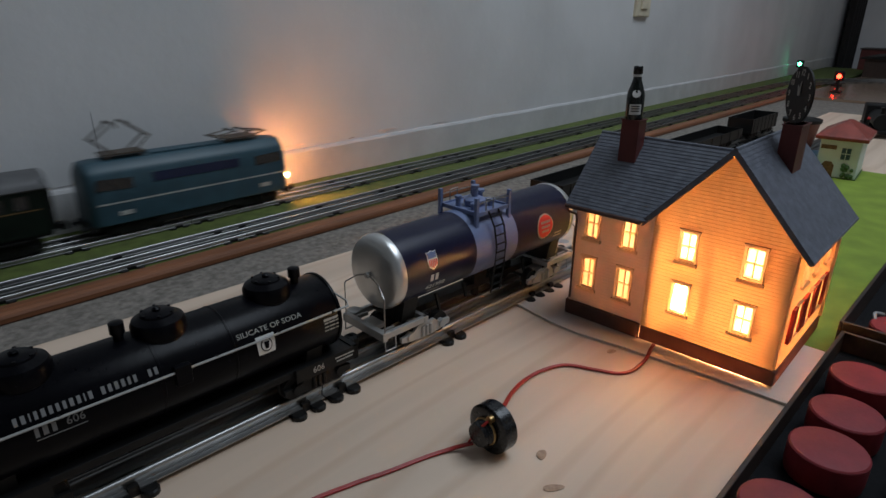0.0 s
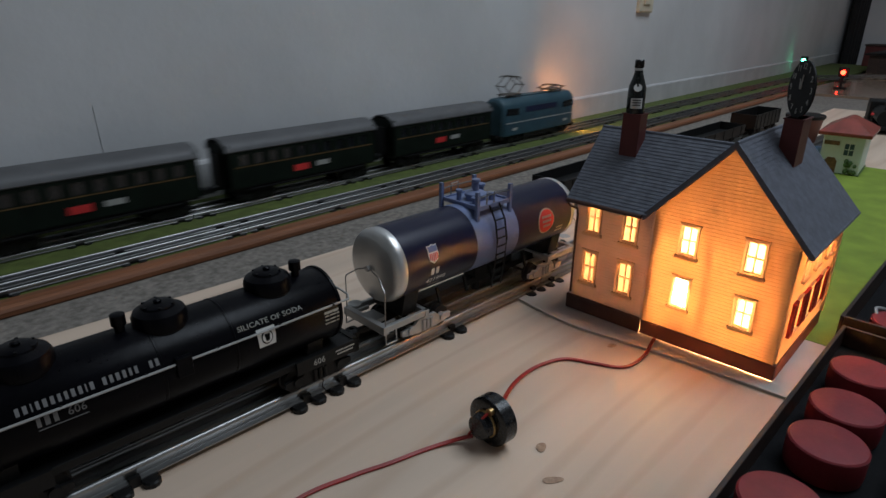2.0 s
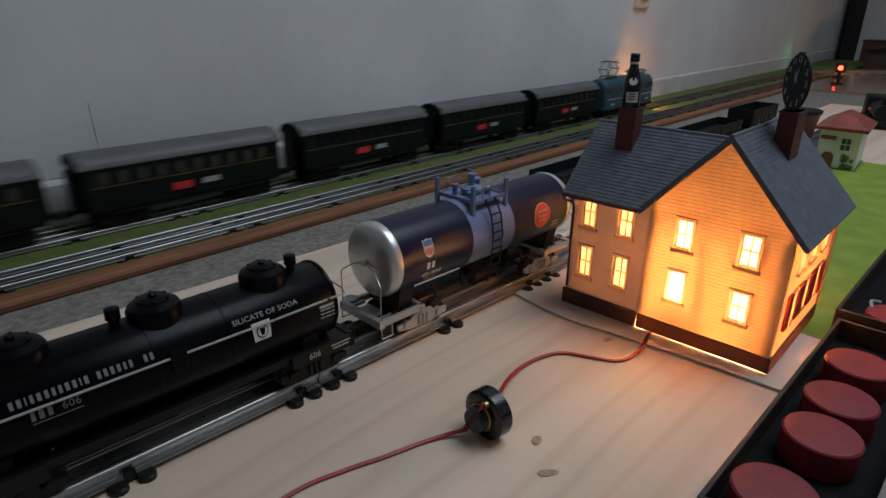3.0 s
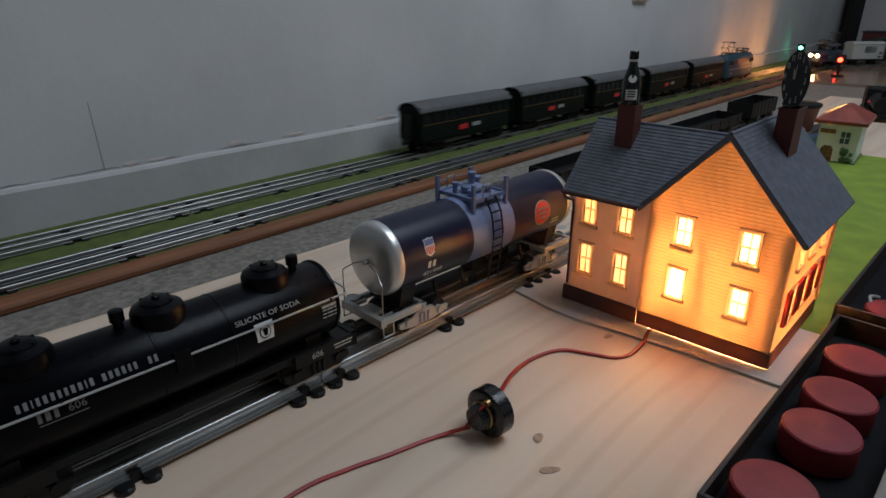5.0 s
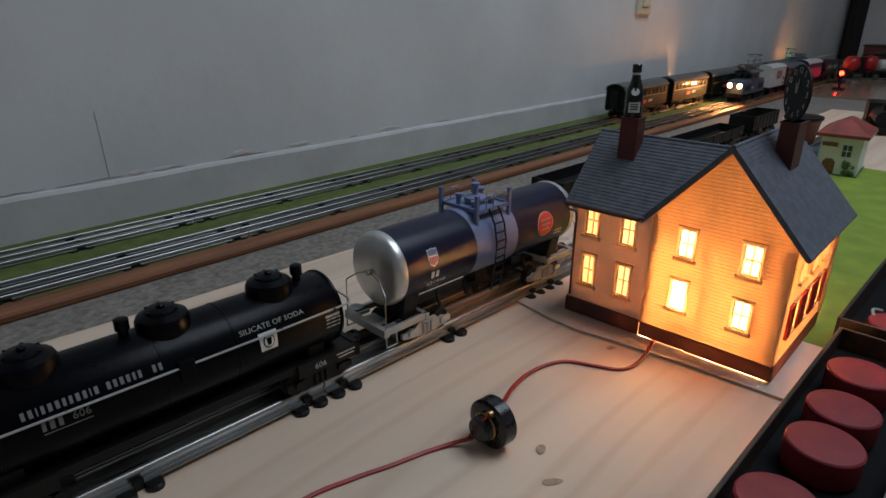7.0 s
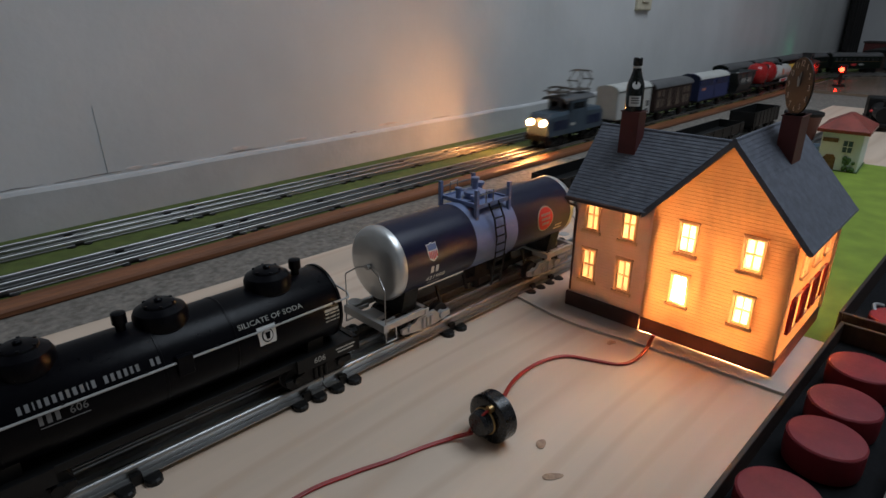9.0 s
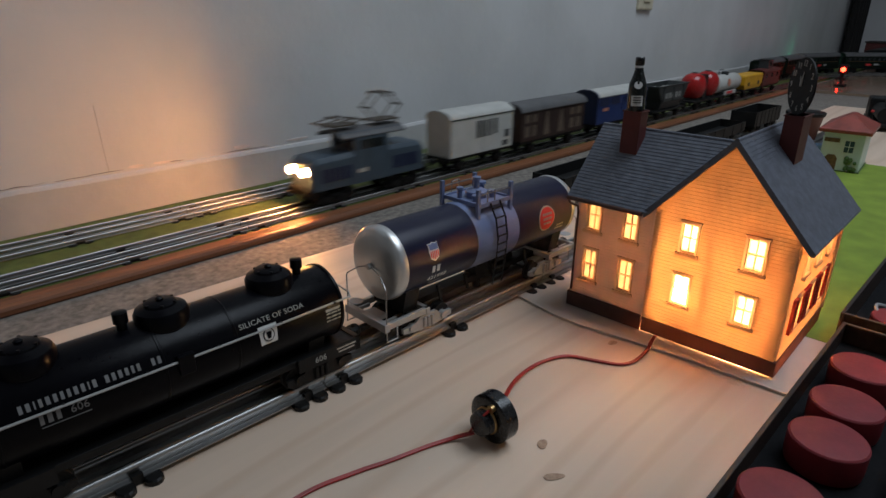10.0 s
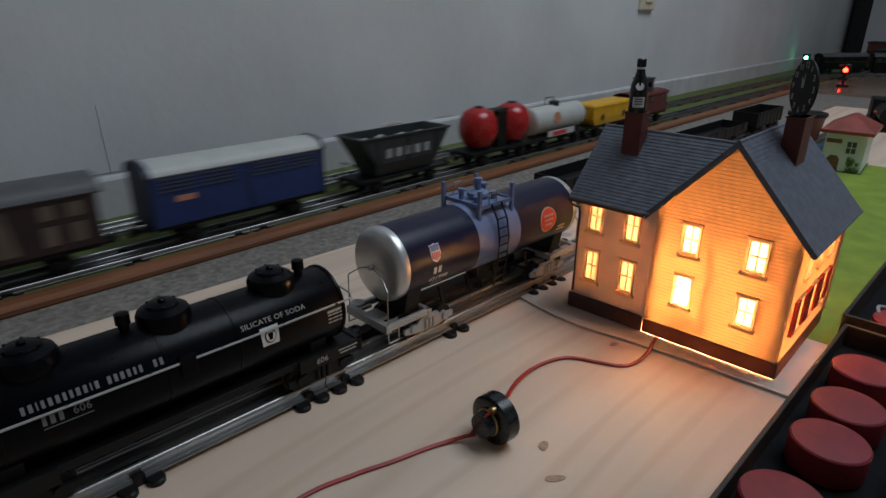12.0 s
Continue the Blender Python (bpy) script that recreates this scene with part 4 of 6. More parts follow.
part("walkway", pf, STEELBLUE, car, "steel-blue roof walkway")
for px in (-0.0215, 0.0195):
    for py in (-0.0205, 0.0205):
        part("corner_post", Shape().box(px - 0.0015, px + 0.0015, py - 0.0015, py + 0.0015, 0.0785, 0.1040), STEELBLUE, car)
for py in (-0.0205, 0.0205):
    part("guard_rail", Shape().tube([(-0.0205, py, 0.0985), (-0.012, py, 0.0990), (0.010, py, 0.0990), (0.0185, py, 0.0985)], 0.0006, 6), WIRE, car)
    part("guard_rail", Shape().tube([(-0.010, py, 0.0905), (-0.010, py, 0.1010), (-0.001, py, 0.1015), (-0.001, py, 0.0905)], 0.0006, 6), WIRE, car)
part("manway", Shape().lathe([(0.0085, 0.0860), (0.0085, 0.0925), (0.0095, 0.0930), (0.0095, 0.0955), (0.006, 0.0975), (0, 0.098)], (-0.001, 0, 0), "Z", 20), STEELBLUE, car, smooth=True)
for vx, vy, h, rr in ((-0.014, 0.007, 0.1000, 0.0022), (0.011, 0.006, 0.1010, 0.0034), (0.008, -0.010, 0.0970, 0.0025), (-0.012, -0.009, 0.0960, 0.0022), (-0.001, 0.0, 0.1080, 0.0026)):
    part("valve", Shape().lathe([(rr, 0.088), (rr, h - 0.003), (rr * 1.4, h - 0.0025), (rr * 1.4, h - 0.0005), (rr * 0.7, h)], (vx, vy, 0), "Z", 14), STEELBLUE, car, smooth=True)
lad = Shape()
for lx in (-0.0075, 0.0045):
    lad.tube([(lx, -0.0215, 0.0905), (lx, -0.0285, 0.0780), (lx, -0.0315, 0.062), (lx, -0.0305, 0.0440), (lx, -0.0270, 0.0190)], 0.0008, 6)
for k in range(9):
    z = 0.0865 - 0.0075 * k
    y = -0.0232 - 0.0085 * math.sin(min(1, (0.0905 - z) / 0.028) * math.pi / 2) if z > 0.060 else -0.0316 + 0.0046 * max(0, (0.060 - z) / 0.041)
    lad.tube([(-0.0075, y, z), (0.0045, y, z)], 0.0007, 6)
part("ladder", lad, FRAMEBLACK, car, "black side ladder")
wrap = barrel_wrap(R, ZC, -0.0780, 17)


def badge(name, pts, place, mat, parent, h=0.00025):
    """A flat print cut into narrow strips, so that it follows the barrel."""
    s = Shape()
    s.bm.faces.new([s.bm.verts.new((u, v, 0)) for u, v in pts])
    top, v = max(q[1] for q in pts), min(q[1] for q in pts) + 0.0012
    while v < top:
        bmesh.ops.bisect_plane(s.bm, geom=s.bm.verts[:] + s.bm.edges[:] + s.bm.faces[:], plane_co=(0, v, 0), plane_no=(0, 1, 0))
        v += 0.0012
    up = bmesh.ops.extrude_face_region(s.bm, geom=s.bm.faces[:])
    for g in up["geom"]:
        if isinstance(g, bmesh.types.BMVert):
            g.co.z = h
    for q in s.bm.verts:
        q.co = Vector(place(*q.co))
    return part(name, s, mat, parent)


shield = [(u * 0.8, v * 0.85) for u, v in [(-0.0058, 0.0060), (-0.0064, 0.0085), (-0.003, 0.0080), (0, 0.0092), (0.003, 0.0080), (0.0064, 0.0085), (0.0058, 0.0060), (0.0064, 0.0), (0.005, -0.0055), (0, -0.0082), (-0.005, -0.0055), (-0.0064, 0.0)]]
sh = badge("shield_badge", shield, wrap, WHITE, car)
badge("shield_chief", [(u * 0.88, max(v, 0.0022) * 0.92) for u, v in shield[:7]] + [(0.0042, 0.0020), (-0.0042, 0.0020)], barrel_wrap(R + 0.0003, ZC, -0.0780, 17), STEELBLUE, sh)
for k in range(5):
    u = -0.0036 + 0.0018 * k
    lo = -0.0056 + abs(u) * 0.55
    badge("shield_stripe", [(u - 0.00045, lo), (u + 0.00045, lo), (u + 0.00045, 0.0010), (u - 0.00045, 0.0010)], barrel_wrap(R + 0.0003, ZC, -0.0780, 17), REDLOGO, sh)
bars("reporting_mark", [0.0030, 0.0030], 0.0056, barrel_wrap(R, ZC, -0.0765, -10), WHITE, car)
lettering("car_number", "421998", 0.0060, barrel_wrap(R, ZC, -0.0735, -27), WHITE, car, 1.15)
bars("small_print", [0.004, 0.003, 0.005], 0.0012, barrel_wrap(R, ZC, -0.0735, -37), LETTERGREY, car)
disc = [(0.0118 * math.cos(2 * math.pi * k / 40), 0.0118 * math.sin(2 * math.pi * k / 40)) for k in range(40)]
rd = badge("round_badge", disc, barrel_wrap(R, ZC, 0.0640, 5), LETTERGREY, car)
badge("badge_disc", [(u * 0.90, v * 0.90) for u, v in disc], barrel_wrap(R + 0.0003, ZC, 0.0640, 5), REDLOGO, rd)
for v, wd in ((0.0042, 0.013), (0.0, 0.0115), (-0.0042, 0.009)):
    bars("badge_bar", [wd / 6] * 5, 0.0021, (lambda p: lambda u, q, w: p(u, q + v, w + 0.0003))(barrel_wrap(R + 0.0003, ZC, 0.0640, 5)), LETTERGREY, rd, gap=0.3)
bars("small_print", [0.003, 0.004, 0.002], 0.0018, barrel_wrap(R, ZC, 0.0866, -16), LETTERGREY, car)
bars("small_print", [0.006, 0.005], 0.0018, barrel_wrap(R, ZC, 0.0866, -23), LETTERGREY, car)

# ---- black triple-dome tank car ----
car = thing("dome_tank_car", pose(-0.3245, 0.1420, RAIL_TOP, 0, 0, FRONT_TURN), "black three-dome tank car with white lettering", "tank car", "front train")
R, ZC, XE = 0.0256, 0.0478, 0.106
s = Shape().lathe(tank_barrel(R, ZC, -XE, XE, 0.007), (0, 0, ZC), "X", 40)
part("barrel", s, TANKBLACK, car, smooth=True)
for x in (-0.106, 0.106):
    part("barrel_band", Shape().lathe([(R + 0.0001, x - 0.0012), (R + 0.0006, x - 0.0009), (R + 0.0006, x + 0.0009), (R + 0.0001, x + 0.0012)], (0, 0, ZC), "X", 40), TANKBLACK, car, smooth=True)
for dx in (-0.068, 0.0, 0.068):
    dome = part("dome", Shape().lathe([(0.0162, 0.0640), (0.0150, 0.0675), (0.0146, 0.0695), (0.0149, 0.0698), (0.0149, 0.0765), (0.0137, 0.0792), (0.0092, 0.0815), (0.0088, 0.0825), (0.0070, 0.0835), (0.0, 0.0838)], (dx, 0, 0), "Z", 32), TANKBLACK, car, smooth=True)
    part("hatch_bolt", Shape().lathe([(0.002, 0.0832), (0.0024, 0.0848), (0.0012, 0.0856)], (dx, 0, 0), "Z", 10), TANKBLACK, dome)
    for k in range(6):
        a = 2 * math.pi * k / 6 + 0.3
        part("hatch_bolt", Shape().rod((dx + 0.0082 * math.cos(a), 0.0082 * math.sin(a), 0.0816), (dx + 0.0082 * math.cos(a), 0.0082 * math.sin(a), 0.0834), 0.0009, seg=6), TANKBLACK, dome)
for vx in (-0.0860, -0.0215, 0.0890 - 0.0005):
    part("safety_valve", Shape().lathe([(0.0028, 0.0690), (0.0028, 0.0770), (0.0040, 0.0775), (0.0040, 0.0835), (0.0030, 0.0840)], (vx, 0.0, 0), "Z", 12), TANKBLACK, car, smooth=True)
part("underframe", Shape().box(-0.118, 0.118, -0.0215, 0.0215, 0.0175, 0.0225), FRAMEBLACK, car, bevel=0.0005)
part("side_sill", Shape().box(0.070, 0.120, -0.0245, -0.0225, 0.0140, 0.0235), FRAMEBLACK, car)
part("side_sill", Shape().box(-0.120, -0.070, -0.0245, -0.0225, 0.0140, 0.0235), FRAMEBLACK, car)
for sx in (-1, 1):
    part("end_beam", Shape().box(min(sx * 0.116, sx * 0.120), max(sx * 0.116, sx * 0.120), -0.0245, 0.0245, 0.0135, 0.0235), FRAMEBLACK, car)
    part("saddle", Shape().prism([(-0.018, 0.0222), (0.018, 0.0222), (0.021, 0.038), (0.010, 0.030), (-0.010, 0.030), (-0.021, 0.038)], sx * 0.088 - 0.006, sx * 0.088 + 0.006), FRAMEBLACK, car)
    truck(car, sx * 0.088, FRAMEBLACK)
    coupler(car, sx * 0.116, sx)
    part("brake_staff", Shape().rod((sx * 0.1185, 0.012, 0.020), (sx * 0.1185, 0.012, 0.0445), 0.0008, seg=8).lathe([(0.0050, 0.0445), (0.0056, 0.0450), (0.0050, 0.0455)], (sx * 0.1185, 0.012, 0), "Z", 16), FRAMEBLACK, car)
part("handrail", Shape().tube([(-0.116, -0.0258, ZC + 0.0085), (-0.05, -0.0262, ZC + 0.0085), (0.05, -0.0262, ZC + 0.0085), (0.113, -0.0248, ZC + 0.0085), (0.1170, -0.018, ZC + 0.0085), (0.1185, 0.0, ZC + 0.0085)], 0.0007, 6), SILVERGREY, car, "bright wire handrail")
for x in (-0.100, -0.060, -0.020, 0.020, 0.060, 0.100):
    part("rail_post", Shape().rod((x, -0.0235, ZC + 0.0080), (x, -0.0264, ZC + 0.0087), 0.0009, seg=8), FRAMEBLACK, car)
part("rail_bracket", Shape().box(-0.0045, 0.0045, -0.0275, -0.0235, 0.0475, 0.0595), TANKBLACK, car, bevel=0.0005)
for x in (-0.0885, -0.0105, 0.0315):
    part("barrel_seam", Shape().lathe([(R + 0.00005, x - 0.0008), (R + 0.0003, x - 0.0005), (R + 0.0003, x + 0.0005), (R + 0.00005, x + 0.0008)], (0, 0, ZC), "X", 40), TANKBLACK, car, smooth=True)
part("brake_cylinder", Shape().rod((-0.03, -0.006, 0.0125), (0.0, -0.006, 0.0125), 0.0055, seg=14), FRAMEBLACK, car, smooth=True)
part("brake_rod", Shape().rod((-0.07, -0.012, 0.0135), (0.075, -0.012, 0.0150), 0.0006, seg=6), SILVERGREY, car)
bars("company_name", [0.0017, 0.0018, 0.0007, 0.0015, 0.0018, 0.0017, 0.0015, 0.0015, 0.0018, 0.0017, 0.0007, 0.0018, -0.0012, 0.0018, 0.0017, 0.0018, 0.0017, 0.0014, 0.0016, -0.0030, 0.0017, 0.0018], 0.0040, barrel_wrap(R, ZC, -0.0490, 28.5), DIMPRINT, car, gap=0.36)
lettering("load_name", "SILICATE OF SODA", 0.0046, barrel_wrap(R, ZC, 0.0562, 31), LETTERGREY, car, 1.14)
badge("keystone_plate", [(-0.0062, 0.0060), (0.0062, 0.0060), (0.0055, -0.0058), (-0.0055, -0.0058)], barrel_wrap(R, ZC, 0.0508, 9), WHITE, car)
badge("keystone_ring", [(0.0038 * math.cos(2 * math.pi * k / 24), 0.0044 * math.sin(2 * math.pi * k / 24)) for k in range(24)], barrel_wrap(R + 0.0003, ZC, 0.0508, 9), TANKBLACK, car)
badge("keystone_disc", [(0.0031 * math.cos(2 * math.pi * k / 24), 0.0036 * math.sin(2 * math.pi * k / 24)) for k in range(24)], barrel_wrap(R + 0.0006, ZC, 0.0508, 9), WHITE, car)
badge("keystone_heart", [(-0.0018, 0.0022), (0.0018, 0.0022), (0.0010, -0.0022), (-0.0010, -0.0022)], barrel_wrap(R + 0.0009, ZC, 0.0508, 9), TANKBLACK, car)
bars("reporting_mark", [0.0018, 0.0022, 0.0020], 0.0046, barrel_wrap(R, ZC, -0.0665, 10), DIMPRINT, car)
lettering("car_number", "606", 0.0058, barrel_wrap(R, ZC, -0.0535, 10), DIMPRINT, car)
for v in (3.6, -4.0):
    badge("print_rule", [(-0.0110, -0.0002), (0.0110, -0.0002), (0.0110, 0.0002), (-0.0110, 0.0002)], barrel_wrap(R, ZC, -0.0600, 10 + 2.2 * v), DIMPRINT, car)
for v in (3.0, 1.0, -1.0, -3.0):
    bars("small_print", [0.003, 0.0045, 0.002], 0.0009, barrel_wrap(R, ZC, 0.0985, 2 + 3 * v), LETTERGREY, car, gap=0.8)
lettering("sill_number", "606", 0.0062, lambda u, v, w: (0.0870 + u, -0.0247 - w, 0.0188 + v), LETTERGREY, car)
bars("small_print", [0.006, 0.004, 0.005], 0.0010, lambda u, v, w: (0.108 + u, -0.0247 - w, 0.0205 + v), LETTERGREY, car)
bars("small_print", [0.007, 0.006], 0.0010, lambda u, v, w: (0.108 + u, -0.0247 - w, 0.0180 + v), LETTERGREY, car)
bars("small_print", [0.006, 0.004], 0.0016, barrel_wrap(R, ZC, 0.098, 10), LETTERGREY, car)

# ---- black gondolas on the siding ----
def gondola(x0, x1, m, h):
    g = thing("gondola_car", m, "black open gondola wagon standing on the siding", "wagon", "siding wagons")
    s = Shape().box(x0, x1, -0.026, 0.026, 0.015, 0.018)
    part("floor_plate", s, FRAMEBLACK, g)
    for y in (-0.027, 0.0252):
        part("side_wall", Shape().box(x0, x1, y, y + 0.0018, 0.014, h), FRAMEBLACK, g)
        for k in range(7):
            xx = x0 + (x1 - x0) * (k + 0.5) / 7
            part("side_rib", Shape().box(xx - 0.0012, xx + 0.0012, y - 0.0008 if y < 0 else y + 0.0018, y if y < 0 else y + 0.0026, 0.014, h), FRAMEBLACK, g)
    for x in (x0, x1 - 0.0018):
        part("end_wall", Shape().box(x, x + 0.0018, -0.027, 0.027, 0.014, h), FRAMEBLACK, g)
    L = x1 - x0
    truck(g, x0 + 0.2 * L, FRAMEBLACK)
    truck(g, x1 - 0.2 * L, FRAMEBLACK)
    coupler(g, x0, -1)
    coupler(g, x1, 1)
    return g


gondola(-0.155, 0.155, pose(0.42, 0.270, RAIL_TOP + FELT + 0.0003, 0, 0, -1), 0.034)
gondola(-0.165, 0.165, pose(0.79, 0.264, RAIL_TOP + FELT + 0.0003, 0, 0, -1), 0.034)
gondola(-0.085, 0.085, pose(1.10, 0.259, RAIL_TOP + FELT + 0.0003, 0, 0, -1), 0.046)

# ---- lamp socket and cable ----
def smooth_path(pts, n=10):
    """A rounded line through the points."""
    pts = [Vector(p) for p in pts]
    out = []
    for k in range(len(pts) - 1):
        a, b, c, d = pts[max(k - 1, 0)], pts[k], pts[k + 1], pts[min(k + 2, len(pts) - 1)]
        for j in range(n):
            t = j / n
            out.append(0.5 * (2 * b + (c - a) * t + (2 * a - 5 * b + 4 * c - d) * t * t + (3 * b - a - 3 * c + d) * t ** 3))
    return out + [pts[-1]]


sock = thing("lamp_socket", pose(-0.1900, 0.0040, 0.0003, 0, 0, 174), "black bakelite lamp socket standing on its edge", "lamp socket")
cz = 0.0160
part("base_disc", Shape().lathe([(0.0145, -0.0055), (0.0160, -0.0045), (0.0160, 0.0045), (0.0145, 0.0055), (0.010, 0.0058)], (0, 0, cz), "X", 36), BLACK, sock, smooth=True)
part("screw_shell", Shape().lathe([(0.0085, 0.0050), (0.0085, 0.0075), (0.0075, 0.0085), (0.0082, 0.0098), (0.0074, 0.0110), (0.0080, 0.0122), (0.0072, 0.0140), (0.0050, 0.0142)], (0, 0, cz), "X", 28), BLACK, sock, smooth=True)
part("contact_ring", Shape().lathe([(0.0086, 0.0060), (0.0090, 0.0064), (0.0090, 0.0074), (0.0086, 0.0078)], (0, 0, cz), "X", 28), BRASS, sock, smooth=True)
for a in (70, 250):
    y, z = 0.0115 * math.cos(radians(a)), cz + 0.0115 * math.sin(radians(a))
    part("terminal_screw", Shape().rod((0.0050, y, z), (0.0085, y, z), 0.0024, seg=12), BRASS, sock, smooth=True)
part("wire_tail", Shape().tube(smooth_path([(0.0090, 0.004, cz + 0.0105), (0.0125, 0.0015, cz + 0.006), (0.0130, -0.0035, cz - 0.002), (0.0120, -0.009, cz - 0.011)], 6), 0.0008, 6), CABLE, sock)


def twin_cable(name, pts, label):
    c = thing(name, pose(*pts[0]), label, "cable")
    base = Vector(pts[0])
    line = smooth_path(pts)
    for off in (-0.0007, 0.0007):
        moved = []
        for k, p in enumerate(line):
            d = line[min(k + 1, len(line) - 1)] - line[max(k - 1, 0)]
            n = Vector((-d.y, d.x, 0)).normalized()
            moved.append(p + n * off - base)
        part("strand", Shape().tube(moved, 0.00085, 8), CABLE, c, smooth=True)
    return c


twin_cable("lamp_cable", [(0.006, -0.0140, 0.0036), (0.000, -0.0140, 0.0036), (-0.012, -0.0160, 0.0034), (-0.028, -0.0195, 0.0030), (-0.046, -0.0185, 0.0012), (-0.058, -0.0125, 0.0011), (-0.066, 0.0030, 0.0012),
                          (-0.076, 0.0225, 0.0014), (-0.095, 0.0310, 0.0016), (-0.116, 0.0325, 0.0020), (-0.138, 0.0280, 0.0040), (-0.160, 0.0190, 0.0070), (-0.180, 0.0095, 0.0120)], "thin red twin cable from the house to the socket")
twin_cable("lamp_cable", [(-0.2005, 0.0110, 0.0060), (-0.206, 0.0170, 0.0035), (-0.212, 0.0215, 0.0018), (-0.226, 0.0275, 0.0010), (-0.250, 0.0345, 0.0010), (-0.272, 0.0420, 0.0010), (-0.304, 0.0490, 0.0010), (-0.360, 0.0440, 0.0010), (-0.470, 0.0200, 0.0010)], "thin red twin cable lying on the pine board")

# ---- boxes with red caps ----
def tray(x0, x1, y0, y1, h, name, label, wood, far):
    t = thing(name, pose((x0 + x1) / 2, (y0 + y1) / 2 + 0.0005, 0.0004, 0, 0, -1.3), label, "box", "wooden trays")
    a, b = (x1 - x0) / 2, (y1 - y0) / 2
    w = 0.0028
    # Raised near-black bed added as the shade low in the tray.
    part("bottom", Shape().box(-a, a, -b, b, 0, 0.003).box(-a + w, a - w, -b + w * 2.2, b - w, 0.003, 0.0130), TRAY_SHADE, t)
    part("side_board", Shape().box(-a, a, b - w, b, 0.003, h), wood, t, bevel=0.0005)
    part("side_board", Shape().box(-a, a, -b, -b + w * 2.2, 0.003, h), far, t, "grey weathered side board", bevel=0.0005)
    part("end_board", Shape().box(-a, -a + w, -b + w * 2.2, b - w, 0.003, h), wood, t, bevel=0.0005)
    part("end_board", Shape().box(a - w, a, -b + w * 2.2, b - w, 0.003, h), wood, t, bevel=0.0005)
    return t


tray(-0.186, 0.0745, -0.1935, -0.1245, 0.0290, "wooden_tray", "dark wooden tray holding round red caps", BOXWOOD, BOXGREY)
tray(0.0765, 0.330, -0.2200, -0.1270, 0.0350, "wooden_tray", "dark brown wooden tray with a red cap and clips", BOXWOOD, BOXWOOD)
cap_profile = [(0.0180, 0.0), (0.0195, 0.0012), (0.0200, 0.0050), (0.0200, 0.0155), (0.0200, 0.0176), (0.0188, 0.0252), (0.012, 0.0258), (0.0, 0.0260)]
drum_mesh = finish(Shape().lathe(cap_profile[:5] + [(0.0190, 0.0176)], (0, 0, 0), "Z", 48), "drum", REDCAP, True)
lid_mesh = finish(Shape().lathe([(0.0193, 0.0174), (0.0198, 0.0180), (0.0190, 0.0188), (0.012, 0.0193), (0.0, 0.0194)], (0, 0, 0), "Z", 48), "lid", REDCAP, True)
for k, (x, y) in enumerate(((-0.1580, -0.1480), (-0.0935, -0.1540), (-0.0490, -0.1540), (0.0045, -0.1535), (0.104, -0.1600))):
    c = thing("red_canister", pose(x, y, 0.0136, 0, 0, 37 * k), "round matt red rubber canister standing in the tray", "canister", "red canisters")
    for nm, me in (("drum", drum_mesh), ("lid", lid_mesh)):
        new(nm, me).parent = c
clip = thing("metal_clip", pose(0.094, -0.140, 0.0136), "small shiny steel clip in the tray", "clip")
part("spring", Shape().tube(smooth_path([(0, 0, 0.003), (0.012, -0.003, 0.016), (0.022, -0.001, 0.020), (0.030, -0.006, 0.018)], 6), 0.0015), SILVER, clip, smooth=True)
part("jaw", Shape().box(-0.003, 0.008, -0.004, 0.004, 0.0, 0.004), SILVER, clip, bevel=0.0006)

# ---- small things behind the house ----
hut = thing("tin_house", pose(0.812, 0.021, 0.0018, 0, 0, 4), "small mint tin house with brick-red roof", "toy house")
hut.scale = (0.86, 0.84, 0.96)
part("wall", Shape().box(-0.058, 0.058, -0.036, 0.036, 0, 0.068), TIN_MINT, hut, bevel=0.002)
part("roof", Shape().loft([[(-0.069, -0.046, 0.067), (0.069, -0.046, 0.067), (0.069, 0.046, 0.067), (-0.069, 0.046, 0.067)], [(-0.069, -0.046, 0.073), (0.069, -0.046, 0.073), (0.069, 0.046, 0.073), (-0.069, 0.046, 0.073)], [(-0.02, -0.004, 0.096), (0.02, -0.004, 0.096), (0.02, 0.004, 0.096), (-0.02, 0.004, 0.096)]]), TIN_ROOF, hut, "hipped brick-red tin roof", bevel=0.001)
w = part("window", Shape().box(-0.0592, -0.0575, -0.020, -0.004, 0.034, 0.054), LOCO_BLUE, hut, "blue printed window")
part("glazing_bar", Shape().box(-0.0598, -0.0590, -0.0126, -0.0114, 0.034, 0.054), TIN_MINT, w)
part("glazing_bar", Shape().box(-0.0598, -0.0590, -0.020, -0.004, 0.0434, 0.0446), TIN_MINT, w)
door = Shape().prism([(0.004, 0.001), (0.026, 0.001), (0.026, 0.022), (0.021, 0.028), (0.009, 0.028), (0.004, 0.022)], -0.0595, -0.0575)
part("door", door, TIN_BROWN, hut, "arched brown printed door")
part("awning", Shape().box(-0.0600, -0.0575, 0.006, 0.033, 0.050, 0.057), TIN_BROWN, hut)
bush = Shape()
rng = random.Random(4)
for k in range(14):
    bush.ball((-0.0600, -0.033 + 0.022 * rng.random(), 0.004 + 0.024 * rng.random()), 0.003 + 0.002 * rng.random(), 8)
part("printed_bush", bush, TIN_GREEN, hut, "green printed bush")
part("lawn_strip", Shape().box(-0.0605, 0.0605, -0.0385, 0.0385, 0.0, 0.0015), TIN_GREEN, hut)

